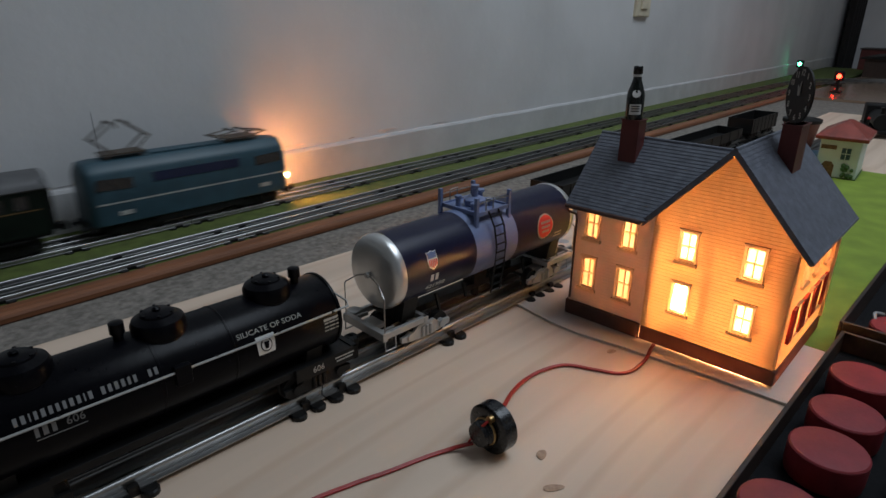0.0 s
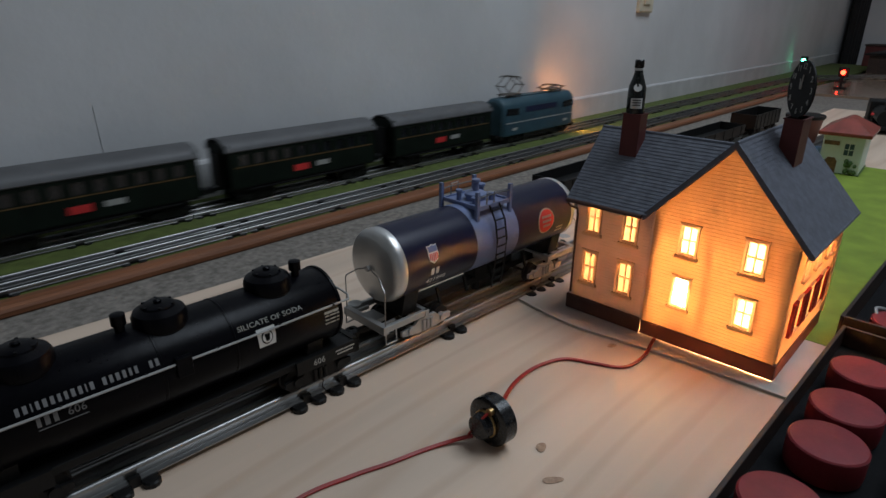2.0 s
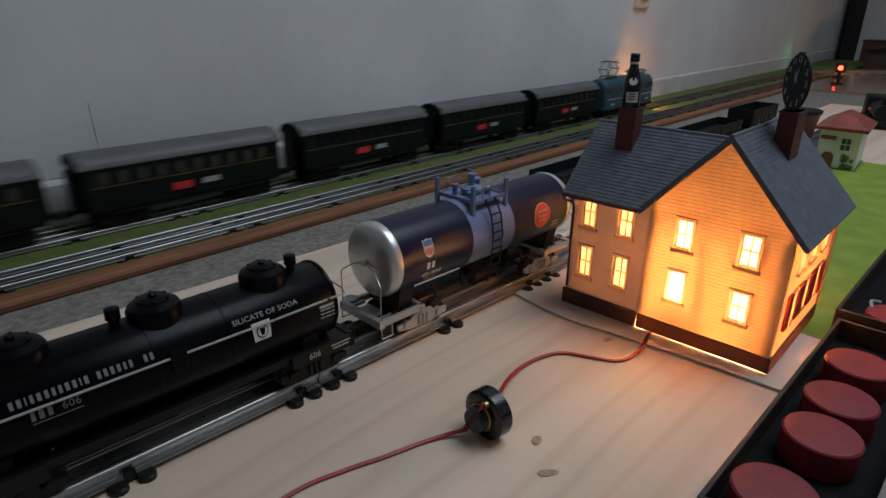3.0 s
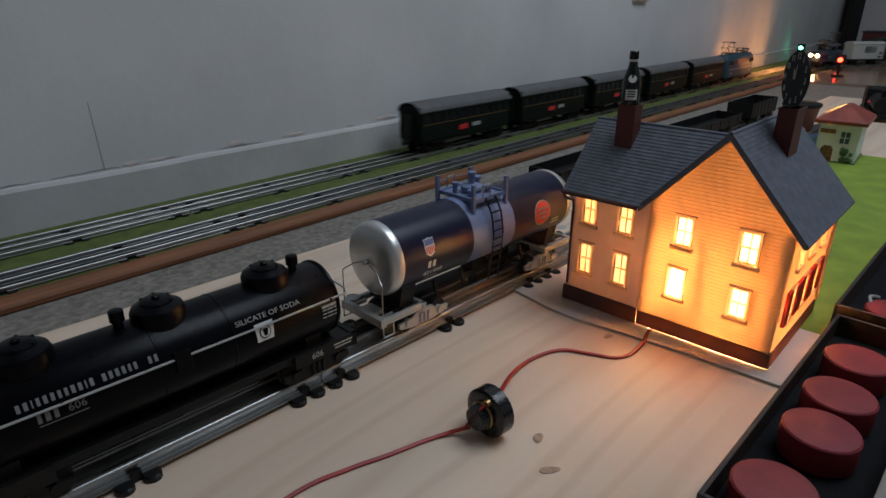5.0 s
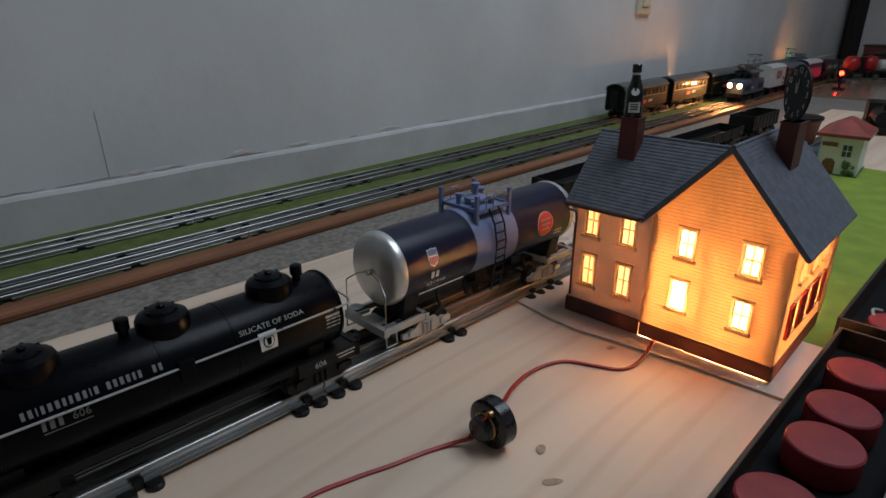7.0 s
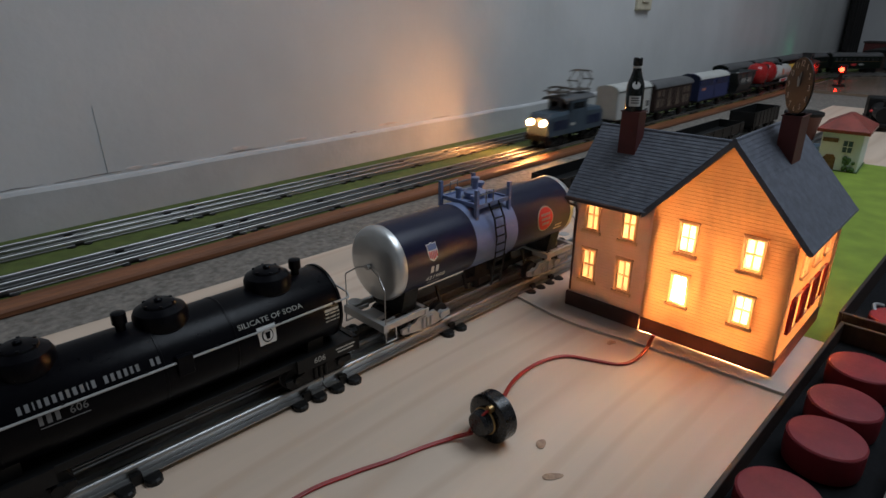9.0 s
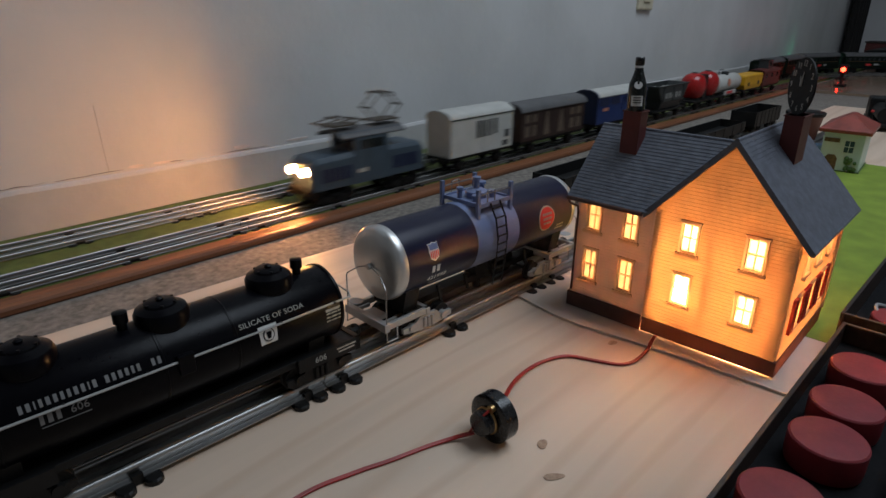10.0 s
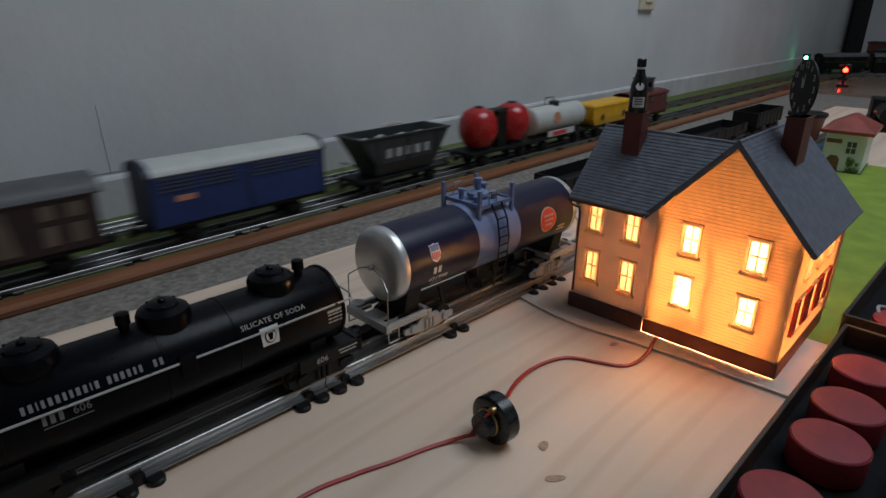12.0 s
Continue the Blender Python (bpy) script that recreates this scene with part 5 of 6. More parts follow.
boat = thing("paper_boat", pose(0.845, 0.072, 0.0019, 0, 0, 70), "pale blue folded plastic scrap beside the tin house", "scrap")
part("fold", Shape().loft([[(-0.03, -0.004, 0.001), (0.03, -0.012, 0.001), (0.034, 0.010, 0.001), (-0.02, 0.012, 0.001)], [(-0.045, -0.012, 0.030), (0.038, -0.020, 0.012), (0.046, 0.014, 0.020), (-0.035, 0.018, 0.036)]]), PALEBLUE, boat)
part("fold", Shape().loft([[(-0.02, 0.014, 0.0), (0.03, 0.012, 0.0), (0.03, 0.016, 0.0), (-0.02, 0.018, 0.0)], [(-0.03, 0.020, 0.030), (0.02, 0.030, 0.018), (0.02, 0.033, 0.018), (-0.03, 0.024, 0.030)]]), PALEBLUE, boat)
pot = thing("clay_tub", pose(1.02, 0.140, 0.0, 0, 0, 10), "clay-brown tub with a dark rim", "tub")
part("body", Shape().lathe([(0.026, 0), (0.034, 0.052), (0.036, 0.054), (0.036, 0.060), (0.031, 0.060), (0.029, 0.040), (0.0, 0.038)], (0, 0, 0), "Z", 28), BRICKCLAY, pot, smooth=True)
part("rim", Shape().lathe([(0.0365, 0.0545), (0.0375, 0.056), (0.0375, 0.061), (0.0362, 0.062)], (0, 0, 0), "Z", 28), FRAMEBLACK, pot, smooth=True)
# Made-up engine shape that fills in for indistinct dark clutter.
heap = thing("dark_engine", pose(1.36, 0.055, 0.0004, 0, 0, 15), "dark clutter on the board, shaped as a toy engine", "toy engine")
part("frame", Shape().box(-0.09, 0.09, -0.025, 0.025, 0.010, 0.018), FRAMEBLACK, heap, bevel=0.001)
part("boiler", Shape().rod((-0.085, 0, 0.036), (0.03, 0, 0.036), 0.018, seg=20), FRAMEBLACK, heap, smooth=True)
part("cab", Shape().box(0.03, 0.085, -0.024, 0.024, 0.018, 0.064), FRAMEBLACK, heap, bevel=0.003)
part("chimney", Shape().lathe([(0.006, 0.050), (0.005, 0.060), (0.008, 0.068)], (-0.06, 0, 0), "Z", 14), FRAMEBLACK, heap, smooth=True)
for dx in (-0.06, -0.02, 0.02, 0.06):
    for sy in (-1, 1):
        part("wheel", Shape().rod((dx, sy * 0.020, 0.010), (dx, sy * 0.024, 0.010), 0.010, seg=18), FRAMEBLACK, heap, smooth=True)

# ---- signals at the far end ----
def signal(x, y, h, glow, label, base=-0.001):
    s_ = thing("signal_lamp", pose(x, y, base), label, "signal", "track signals")
    part("base", Shape().box(-0.018, 0.018, -0.018, 0.018, 0, 0.008), FRAMEBLACK, s_, bevel=0.001)
    part("post", Shape().rod((0, 0, 0.008), (0, 0, h - 0.014), 0.005, seg=10), FRAMEBLACK, s_)
    hd = part("head", Shape().box(-0.006, 0.012, -0.015, 0.015, h - 0.017, h + 0.017), FRAMEBLACK, s_, bevel=0.002)
    part("lens", Shape().ball((-0.0085, 0, h), 0.0085, 14), glow, hd, smooth=True)
    return s_


signal(2.32, 0.335, 0.062, TAILGLOW, "small signal lamp glowing red at the far curve")
signal(2.62, 0.395, 0.045, TAILGLOW, "small signal lamp glowing red beside the track")
signal(3.00, 0.640, 0.060, GREENGLOW, "small signal lamp glowing green by the wall", 0.0)
s = thing("red_marker", pose(0.93, 0.012, 0.0018), "tiny red marker lamp behind the tin house", "lamp")
part("stem", Shape().rod((0, 0, 0), (0, 0, 0.082), 0.002, seg=8), FRAMEBLACK, s)
part("lens", Shape().ball((0, 0, 0.084), 0.0028, 10), REDLOGO, s)
shed = thing("engine_shed", pose(3.45, 0.26, -0.001, 0, 0, 0), "dark low engine shed at the far end", "shed")
part("wall", Shape().box(-0.18, 0.32, -0.35, 0.16, 0, 0.085), BOXWOOD, shed)
part("roof", Shape().prism([(-0.37, 0.085), (0.18, 0.085), (0.18, 0.092), (-0.095, 0.115), (-0.37, 0.092)], -0.195, 0.34), FRAMEBLACK, shed)
shelf = thing("far_cabinet", pose(3.86, 0.2, -0.001), "brownish-red low box at the end of the layout", "box")
part("body", Shape().box(-0.05, 0.1, -0.5, 0.34, 0, 0.11), CHIMNEY, shelf, bevel=0.004)
part("lid", Shape().box(-0.056, 0.106, -0.506, 0.346, 0.11, 0.118), BOXWOOD, shelf, bevel=0.002)


# ---- moving trains ----
def wheels_pair(parent, x, r=0.0105):
    w = part("wheelset", Shape().rod((x, -0.0165, r), (x, 0.0165, r), 0.0016, seg=8), FRAMEBLACK, parent)
    for sy in (-1, 1):
        sh = wheel_shape(r)
        for v in sh.bm.verts:
            v.co = Vector((v.co.x + x, -sy * v.co.y + sy * 0.0165, v.co.z + r))
        part("wheel", sh, FRAMEBLACK, w, smooth=True)
    return w


def hull(x0, x1, half, z0, z1, crown, n=8):
    """A body section with a curved roof, drawn out along x."""
    pts = [(-half, z0), (half, z0), (half, z1)]
    pts += [(half * math.cos(a), z1 + crown * math.sin(a)) for a in (math.pi * k / n for k in range(1, n))]
    pts += [(-half, z1)]
    return Shape().prism(pts, x0, x1)


def roof_shell(x0, x1, half, z1, crown, thick=0.0016, n=10):
    out = [(half * math.cos(a), z1 + crown * math.sin(a)) for a in (math.pi * k / n for k in range(n + 1))]
    inn = [((half - thick) * math.cos(a), z1 - thick + (crown - 0.0002) * math.sin(a)) for a in (math.pi * k / n for k in range(n, -1, -1))]
    return Shape().prism(out + inn, x0, x1)


def pantograph(parent, x, z, raised, mat):
    p = Shape()
    p.box(x - 0.022, x + 0.022, -0.013, 0.013, z + 0.004, z + 0.0058)
    base = part("pantograph", p, mat, parent)
    for sx in (-1, 1):
        for y in (-0.011, 0.011):
            part("insulator", Shape().rod((x + sx * 0.018, y, z), (x + sx * 0.018, y, z + 0.005), 0.0018, seg=8), mat, base)
    h = 0.034 if raised else 0.008
    reach = 0.029 if raised else 0.034
    z += 0.005
    for sx in (-1, 1):
        for y in (-0.011, 0.011):
            part("lower_arm", Shape().rod((x + sx * 0.010, y, z), (x + sx * reach, y * 0.9, z + h * 0.5), 0.0010, seg=6), mat, base)
            part("upper_arm", Shape().rod((x + sx * reach, y * 0.9, z + h * 0.5), (x + sx * 0.007, y * 0.8, z + h), 0.0009, seg=6), mat, base)
        part("hinge_bar", Shape().rod((x + sx * reach, -0.012, z + h * 0.5), (x + sx * reach, 0.012, z + h * 0.5), 0.0011, seg=6), mat, base)
        part("contact_bow", Shape().tube([(x + sx * 0.007, -0.021, z + h - 0.003), (x + sx * 0.007, -0.016, z + h + 0.0005), (x + sx * 0.007, 0.016, z + h + 0.0005), (x + sx * 0.007, 0.021, z + h - 0.003)], 0.0011, 6), mat, base)
    return base


def loco_passenger():
    """Teal-blue electric engine; +x is its nose."""
    g = thing("electric_locomotive", pose(0, 0, LOW_TOP), "teal-blue toy electric locomotive with pale waist stripe", "locomotive")
    body = Shape()
    rings = []
    for x, w, zt in ((-0.120, 0.021, 0.077), (-0.116, 0.0255, 0.083), (-0.106, 0.0275, 0.084), (0.106, 0.0275, 0.084), (0.116, 0.0255, 0.083), (0.120, 0.021, 0.077)):
        ring = [(x, -w, 0.016), (x, w, 0.016), (x, w, 0.050), (x, w * 0.96, zt - 0.010), (x, w * 0.84, zt - 0.004)]
        ring += [(x, w * 0.5, zt + 0.0035), (x, 0, zt + 0.005), (x, -w * 0.5, zt + 0.0035), (x, -w * 0.84, zt - 0.004), (x, -w * 0.96, zt - 0.010), (x, -w, 0.050)]
        rings.append(ring)
    part("body", body.loft(rings), LOCO_BLUE, g, smooth=True, bevel=0.001)
    for sy in (-1, 1):
        y = sy * 0.0277
        part("waist_stripe", Shape().box(-0.112, 0.112, min(y, y - sy * 0.0006), max(y, y - sy * 0.0006) + 0.00005, 0.0405, 0.0423), LETTERGREY, g, "pale grey waist stripe")
        for sx in (-1, 1):
            part("cab_window", Shape().prism([(sx * 0.112, 0.058), (sx * 0.074, 0.056), (sx * 0.074, 0.0685), (sx * 0.110, 0.0705)], sy * 0.0270, sy * 0.0280, "Y"), GLASSDARK, g)
        part("grille_panel", Shape().box(-0.052, 0.052, min(sy * 0.0269, sy * 0.0278), max(sy * 0.0269, sy * 0.0278), 0.059, 0.0700), NIGHTBLUE, g)
        for gx in (-0.085, 0.085):
            part("number_plate", Shape().box(gx - 0.007, gx + 0.007, min(sy * 0.0272, sy * 0.0282), max(sy * 0.0272, sy * 0.0282), 0.026, 0.031), LETTERGREY, g)
        part("skirt", Shape().box(-0.055, 0.055, sy * 0.024 - 0.002, sy * 0.024 + 0.002, 0.008, 0.0165), FRAMEBLACK, g)
    for sx in (-1, 1):
        part("windscreen", Shape().box(min(sx * 0.1178, sx * 0.1194), max(sx * 0.1178, sx * 0.1194), -0.018, 0.018, 0.058, 0.0705), GLASSDARK, g)
        part("buffer_beam", Shape().box(min(sx * 0.116, sx * 0.1225), max(sx * 0.116, sx * 0.1225), -0.024, 0.024, 0.010, 0.018), FRAMEBLACK, g)
        for y in (-0.017, 0.017):
            part("buffer", Shape().rod((sx * 0.1225, y, 0.0145), (sx * 0.1285, y, 0.0145), 0.0016, 0.0016, 8).rod((sx * 0.1285, y, 0.0145), (sx * 0.1300, y, 0.0145), 0.0045, seg=12), FRAMEBLACK, g)
        truck(g, sx * 0.074, FRAMEBLACK, 0.046, 0.0105, 0.0215)
    for y in (-0.016, 0.016):
        h = part("headlamp", Shape().rod((0.1185, y, 0.032), (0.1230, y, 0.032), 0.0036, seg=14), SILVERGREY, g)
        part("lens", Shape().rod((0.1229, y, 0.032), (0.1239, y, 0.032), 0.0031, seg=14), HEADLAMP, h)
    part("roof_walk", Shape().box(-0.045, 0.045, -0.010, 0.010, 0.0880, 0.0900), LOCO_BLUE, g, bevel=0.0006)
    pantograph(g, -0.072, 0.0885, True, PANTO)
    pantograph(g, 0.066, 0.0885, False, PANTO)
    return g


def coach():
    g = thing("passenger_coach", pose(0, 0, LOW_TOP), "dark green tinplate passenger coach with grey roof", "coach", "passenger coaches")
    half, L = 0.0265, 0.1245
    holes = [(-0.1085 + 0.0225 * k, -0.1085 + 0.0225 * k + 0.0125, 0.046, 0.060) for k in range(10)]
    for sy in (-1, 1):
        s = panel(Shape(), -L, L, 0.018, 0.066, holes, across_y(sy * half), 0.0, -sy * 0.0016)
        part("side_wall", s, COACH, g)
        for h in holes:
            part("pane", Shape().box(h[0], h[1], sy * (half - 0.0016) - 0.0003, sy * (half - 0.0016) + 0.0003, h[2], h[3]), GLASSDARK, g)
        part("window_lining", Shape().box(-L + 0.008, L - 0.008, min(sy * half, sy * (half + 0.0003)), max(sy * half, sy * (half + 0.0003)), 0.0438, 0.0450), OCHRE, g)
        part("red_plate", Shape().box(-0.026, -0.002, min(sy * half, sy * (half + 0.0006)), max(sy * half, sy * (half + 0.0006)), 0.0265, 0.0350), REDLOGO, g, "red destination plate")
        part("white_plate", Shape().box(0.012, 0.034, min(sy * half, sy * (half + 0.0006)), max(sy * half, sy * (half + 0.0006)), 0.0285, 0.0350), LETTERGREY, g, "white number plate")
        part("step_board", Shape().box(-0.10, 0.10, sy * 0.0262 - 0.0025, sy * 0.0262 + 0.0025, 0.0135, 0.0150), FRAMEBLACK, g)
    for sx in (-1, 1):
        s = panel(Shape(), -half, half, 0.018, 0.074, [(-0.007, 0.007, 0.022, 0.060)], across_x(sx * L), 0.0, -sx * 0.0016)
        part("end_wall", s, COACH, g)
        part("gangway", Shape().box(min(sx * L, sx * (L + 0.008)), max(sx * L, sx * (L + 0.008)), -0.009, 0.009, 0.020, 0.062), FRAMEBLACK, g)
        coupler(g, sx * (L - 0.002), sx, 0.016)
        truck(g, sx * 0.085, FRAMEBLACK, 0.040, 0.0095, 0.0215)
    part("roof", roof_shell(-L - 0.003, L + 0.003, half + 0.0015, 0.0655, 0.0150), COACHROOF, g, smooth=True)
    part("chassis", Shape().box(-L, L, -0.024, 0.024, 0.0150, 0.0185), FRAMEBLACK, g)
    return g


def loco_freight():
    """Slate-blue centre-cab electric engine; its nose points to +x of its own space."""
    g = thing("crocodile_locomotive", pose(0, 0, LOW_TOP), "slate-blue toy electric locomotive with centre cab and headlamps", "locomotive")
    half = 0.0265
    for sx in (-1, 1):
        s = Shape()
        rings = []
        for x, w, zt in ((sx * 0.030, half, 0.058), (sx * 0.092, half * 0.97, 0.056), (sx * 0.101, half * 0.9, 0.050)):
            rings.append([(x, -w, 0.016), (x, w, 0.016), (x, w, zt - 0.006), (x, w * 0.85, zt), (x, -w * 0.85, zt), (x, -w, zt - 0.006)])
        part("bonnet", s.loft(rings), LOCO_SLATE, g, bevel=0.001)
        part("buffer_beam", Shape().box(min(sx * 0.099, sx * 0.105), max(sx * 0.099, sx * 0.105), -0.025, 0.025, 0.009, 0.019), FRAMEBLACK, g)
        for y in (-0.017, 0.017):
            part("buffer", Shape().rod((sx * 0.105, y, 0.0145), (sx * 0.110, y, 0.0145), 0.0016, 0.0016, 8).rod((sx * 0.110, y, 0.0145), (sx * 0.1115, y, 0.0145), 0.0045, seg=12), FRAMEBLACK, g)
        truck(g, sx * 0.062, FRAMEBLACK, 0.044, 0.0105, 0.0215)
        for sy in (-1, 1):
            for j in range(6):
                u = sx * (0.040 + 0.0085 * j)
                part("louvre", Shape().box(u - 0.003, u + 0.003, min(sy * 0.0258, sy * 0.0270), max(sy * 0.0258, sy * 0.0270), 0.026, 0.043), NIGHTBLUE, g)
        part("handrail", Shape().tube([(sx * 0.034, -0.0268, 0.046), (sx * 0.095, -0.0265, 0.046)], 0.0006, 6), WIRE, g)
    for sy in (-1, 1):
        s = panel(Shape(), -0.030, 0.030, 0.016, 0.076, [(-0.022, 0.022, 0.059, 0.071)], across_y(sy * half), 0.0, -sy * 0.0016)
        part("cab_side", s, LOCO_SLATE, g)
    for sx in (-1, 1):
        s = panel(Shape(), -half, half, 0.016, 0.076, [(-0.020, -0.004, 0.060, 0.071), (0.004, 0.020, 0.060, 0.071)], across_x(sx * 0.030), 0.0, -sx * 0.0016)
        part("cab_end", s, LOCO_SLATE, g)
    for sy in (-1, 1):
        part("cab_pane", Shape().box(-0.022, 0.022, sy * 0.0257 - 0.0003, sy * 0.0257 + 0.0003, 0.059, 0.071), GLASSDARK, g)
        part("cab_door", Shape().box(-0.008, 0.008, min(sy * 0.0264, sy * 0.0270), max(sy * 0.0264, sy * 0.0270), 0.018, 0.057), LOCO_SLATE, g)
        part("name_plate", Shape().box(0.011, 0.026, min(sy * 0.0264, sy * 0.0271), max(sy * 0.0264, sy * 0.0271), 0.030, 0.035), LETTERGREY, g)
    part("cab_roof", roof_shell(-0.062, 0.052, half + 0.001, 0.0760, 0.0075), COACHROOF, g, smooth=True)
    part("roof_plate", Shape().box(-0.060, 0.050, -0.020, 0.020, 0.0795, 0.0815), LOCO_SLATE, g, bevel=0.0006)
    for y in (-0.0145, 0.0145):
        h = part("headlamp", Shape().rod((0.098, y, 0.041), (0.1045, y, 0.041), 0.0058, seg=16), SILVERGREY, g)
        part("lens", Shape().rod((0.1044, y, 0.041), (0.1056, y, 0.041), 0.0050, seg=16), HEADLAMP_B, h)
    pantograph(g, -0.040, 0.0845, True, PANTO)
    pantograph(g, 0.036, 0.0845, False, PANTO)
    return g


def wagon_base(g, L, wide=0.024):
    part("chassis", Shape().box(-L, L, -wide, wide, 0.0145, 0.0190), FRAMEBLACK, g, bevel=0.0005)
    for sx in (-1, 1):
        wheels_pair(g, sx * L * 0.62)
        for sy in (-1, 1):
            x = sx * L * 0.62
            part("axle_guard", Shape().prism([(x - 0.011, 0.0150), (x + 0.011, 0.0150), (x + 0.004, 0.0070), (x - 0.004, 0.0070)], sy * 0.0220 - 0.001, sy * 0.0220 + 0.001, "Y"), FRAMEBLACK, g)
            part("buffer", Shape().rod((sx * L, sy * 0.017, 0.0160), (sx * (L + 0.006), sy * 0.017, 0.0160), 0.0016, seg=8).rod((sx * (L + 0.006), sy * 0.017, 0.0160), (sx * (L + 0.0072), sy * 0.017, 0.0160), 0.0042, seg=12), FRAMEBLACK, g)
        coupler(g, sx * (L - 0.002), sx, 0.013)


def wagon_thing(label, category="wagon"):
    return thing("freight_wagon", pose(0, 0, LOW_TOP), label, category, "freight train wagons")


def van_white():
    g = wagon_thing("white refrigerator van with dark lettering blocks")
    L = 0.079
    wagon_base(g, L)
    part("body", hull(-L, L, 0.0268, 0.0190, 0.0770, 0.0), WAGONWHITE, g, bevel=0.0008)
    part("roof", roof_shell(-L - 0.0015, L + 0.0015, 0.0278, 0.0765, 0.0115), WAGONWHITE, g, "white curved roof", smooth=True)
    for sx in (-1, 1):
        part("end_panel", Shape().prism([(-0.0265, 0.076), (0.0265, 0.076), (0.02, 0.0828), (0.008, 0.0868), (-0.008, 0.0868), (-0.02, 0.0828)], sx * L - 0.001, sx * L + 0.001), WAGONWHITE, g)
    for sy in (-1, 1):
        y = sy * 0.0268
        def side(u, v, w, y=y, sy=sy):
            return (-sy * u, y + sy * w, v)
        part("roof_gutter", Shape().box(-L, L, min(y, y + sy * 0.0008), max(y, y + sy * 0.0008), 0.0745, 0.0757), WAGONGREY, g)
        blk = Shape()
        def letter(cells, u0):
            for a, b, c, d in cells:
                q = [blk.bm.verts.new(side(u0 + uu, 0.0430 + vv, ww)) for uu in (a, b) for vv in (c, d) for ww in (0.0, 0.0004)]
                for f in ((0, 1, 3, 2), (4, 6, 7, 5), (0, 4, 5, 1), (2, 3, 7, 6), (0, 2, 6, 4), (1, 5, 7, 3)):
                    blk.bm.faces.new([q[i] for i in f])
        letter([(0, 0.010, 0, 0.026)], -0.017)
        letter([(0, 0.0115, 0, 0.0255)], -0.0035)
        letter([(0, 0.009, 0, 0.026)], 0.013)
        letter([(0, 0.008, 0.002, 0.026)], 0.0285)
        part("name_block", blk, WAGONGREY, g, "dark lettering blocks")
        part("side_label", Shape().box(-sy * 0.064 - 0.006, -sy * 0.064 + 0.006, min(y, y + sy * 0.0005), max(y, y + sy * 0.0005), 0.036, 0.048), WAGONGREY, g)
        part("side_label", Shape().box(-sy * 0.060 - 0.008, -sy * 0.060 + 0.008, min(y, y + sy * 0.0005), max(y, y + sy * 0.0005), 0.023, 0.031), WAGONGREY, g)
        part("door_frame", Shape().box(-0.0005, 0.0005, min(y, y + sy * 0.0004), max(y, y + sy * 0.0004), 0.020, 0.074), LETTERGREY, g)
    return g


def van_brown():
    g = wagon_thing("brown wooden baggage van with beige panels and grey roof")
    L = 0.104
    wagon_base(g, L)
    part("body", hull(-L, L, 0.0262, 0.0190, 0.0700, 0.0), WAGONBROWN, g, bevel=0.0006)
    for sx in (-1, 1):
        part("end_panel", Shape().prism([(-0.026, 0.0690), (0.026, 0.0690), (0.0200, 0.0778), (0.008, 0.0818), (-0.008, 0.0818), (-0.02, 0.0778)], sx * L - 0.001, sx * L + 0.001), WAGONBROWN, g)
    part("roof", roof_shell(-L - 0.005, L + 0.005, 0.0288, 0.0690, 0.0140), COACHROOF, g, "grey curved roof", smooth=True)
    for sy in (-1, 1):
        y = sy * 0.0262
        def plate(u0, u1, v0, v1, w=0.0006):
            return Shape().box(u0, u1, min(y, y + sy * w), max(y, y + sy * w), v0, v1)
        for u0, u1 in ((-0.090, -0.076), (-0.066, -0.052), (0.060, 0.072), (0.082, 0.094)):
            part("beige_panel", plate(u0, u1, 0.050, 0.063), BEIGE, g)
            part("beige_panel", plate(u0, u1, 0.026, 0.044), BEIGE, g)
        for c in (-0.022, 0.026):
            part("beige_brace", Shape().prism([(c - 0.010, 0.024), (c + 0.010, 0.024), (c + 0.003, 0.064), (c - 0.003, 0.064)], min(y, y + sy * 0.0006), max(y, y + sy * 0.0006), "Y"), BEIGE, g)
        for k in range(14):
            u = -L + 0.0075 + 0.0148 * k
            part("side_rib", plate(u - 0.0006, u + 0.0006, 0.020, 0.069, 0.0010), WAGONBROWN, g)
    return g


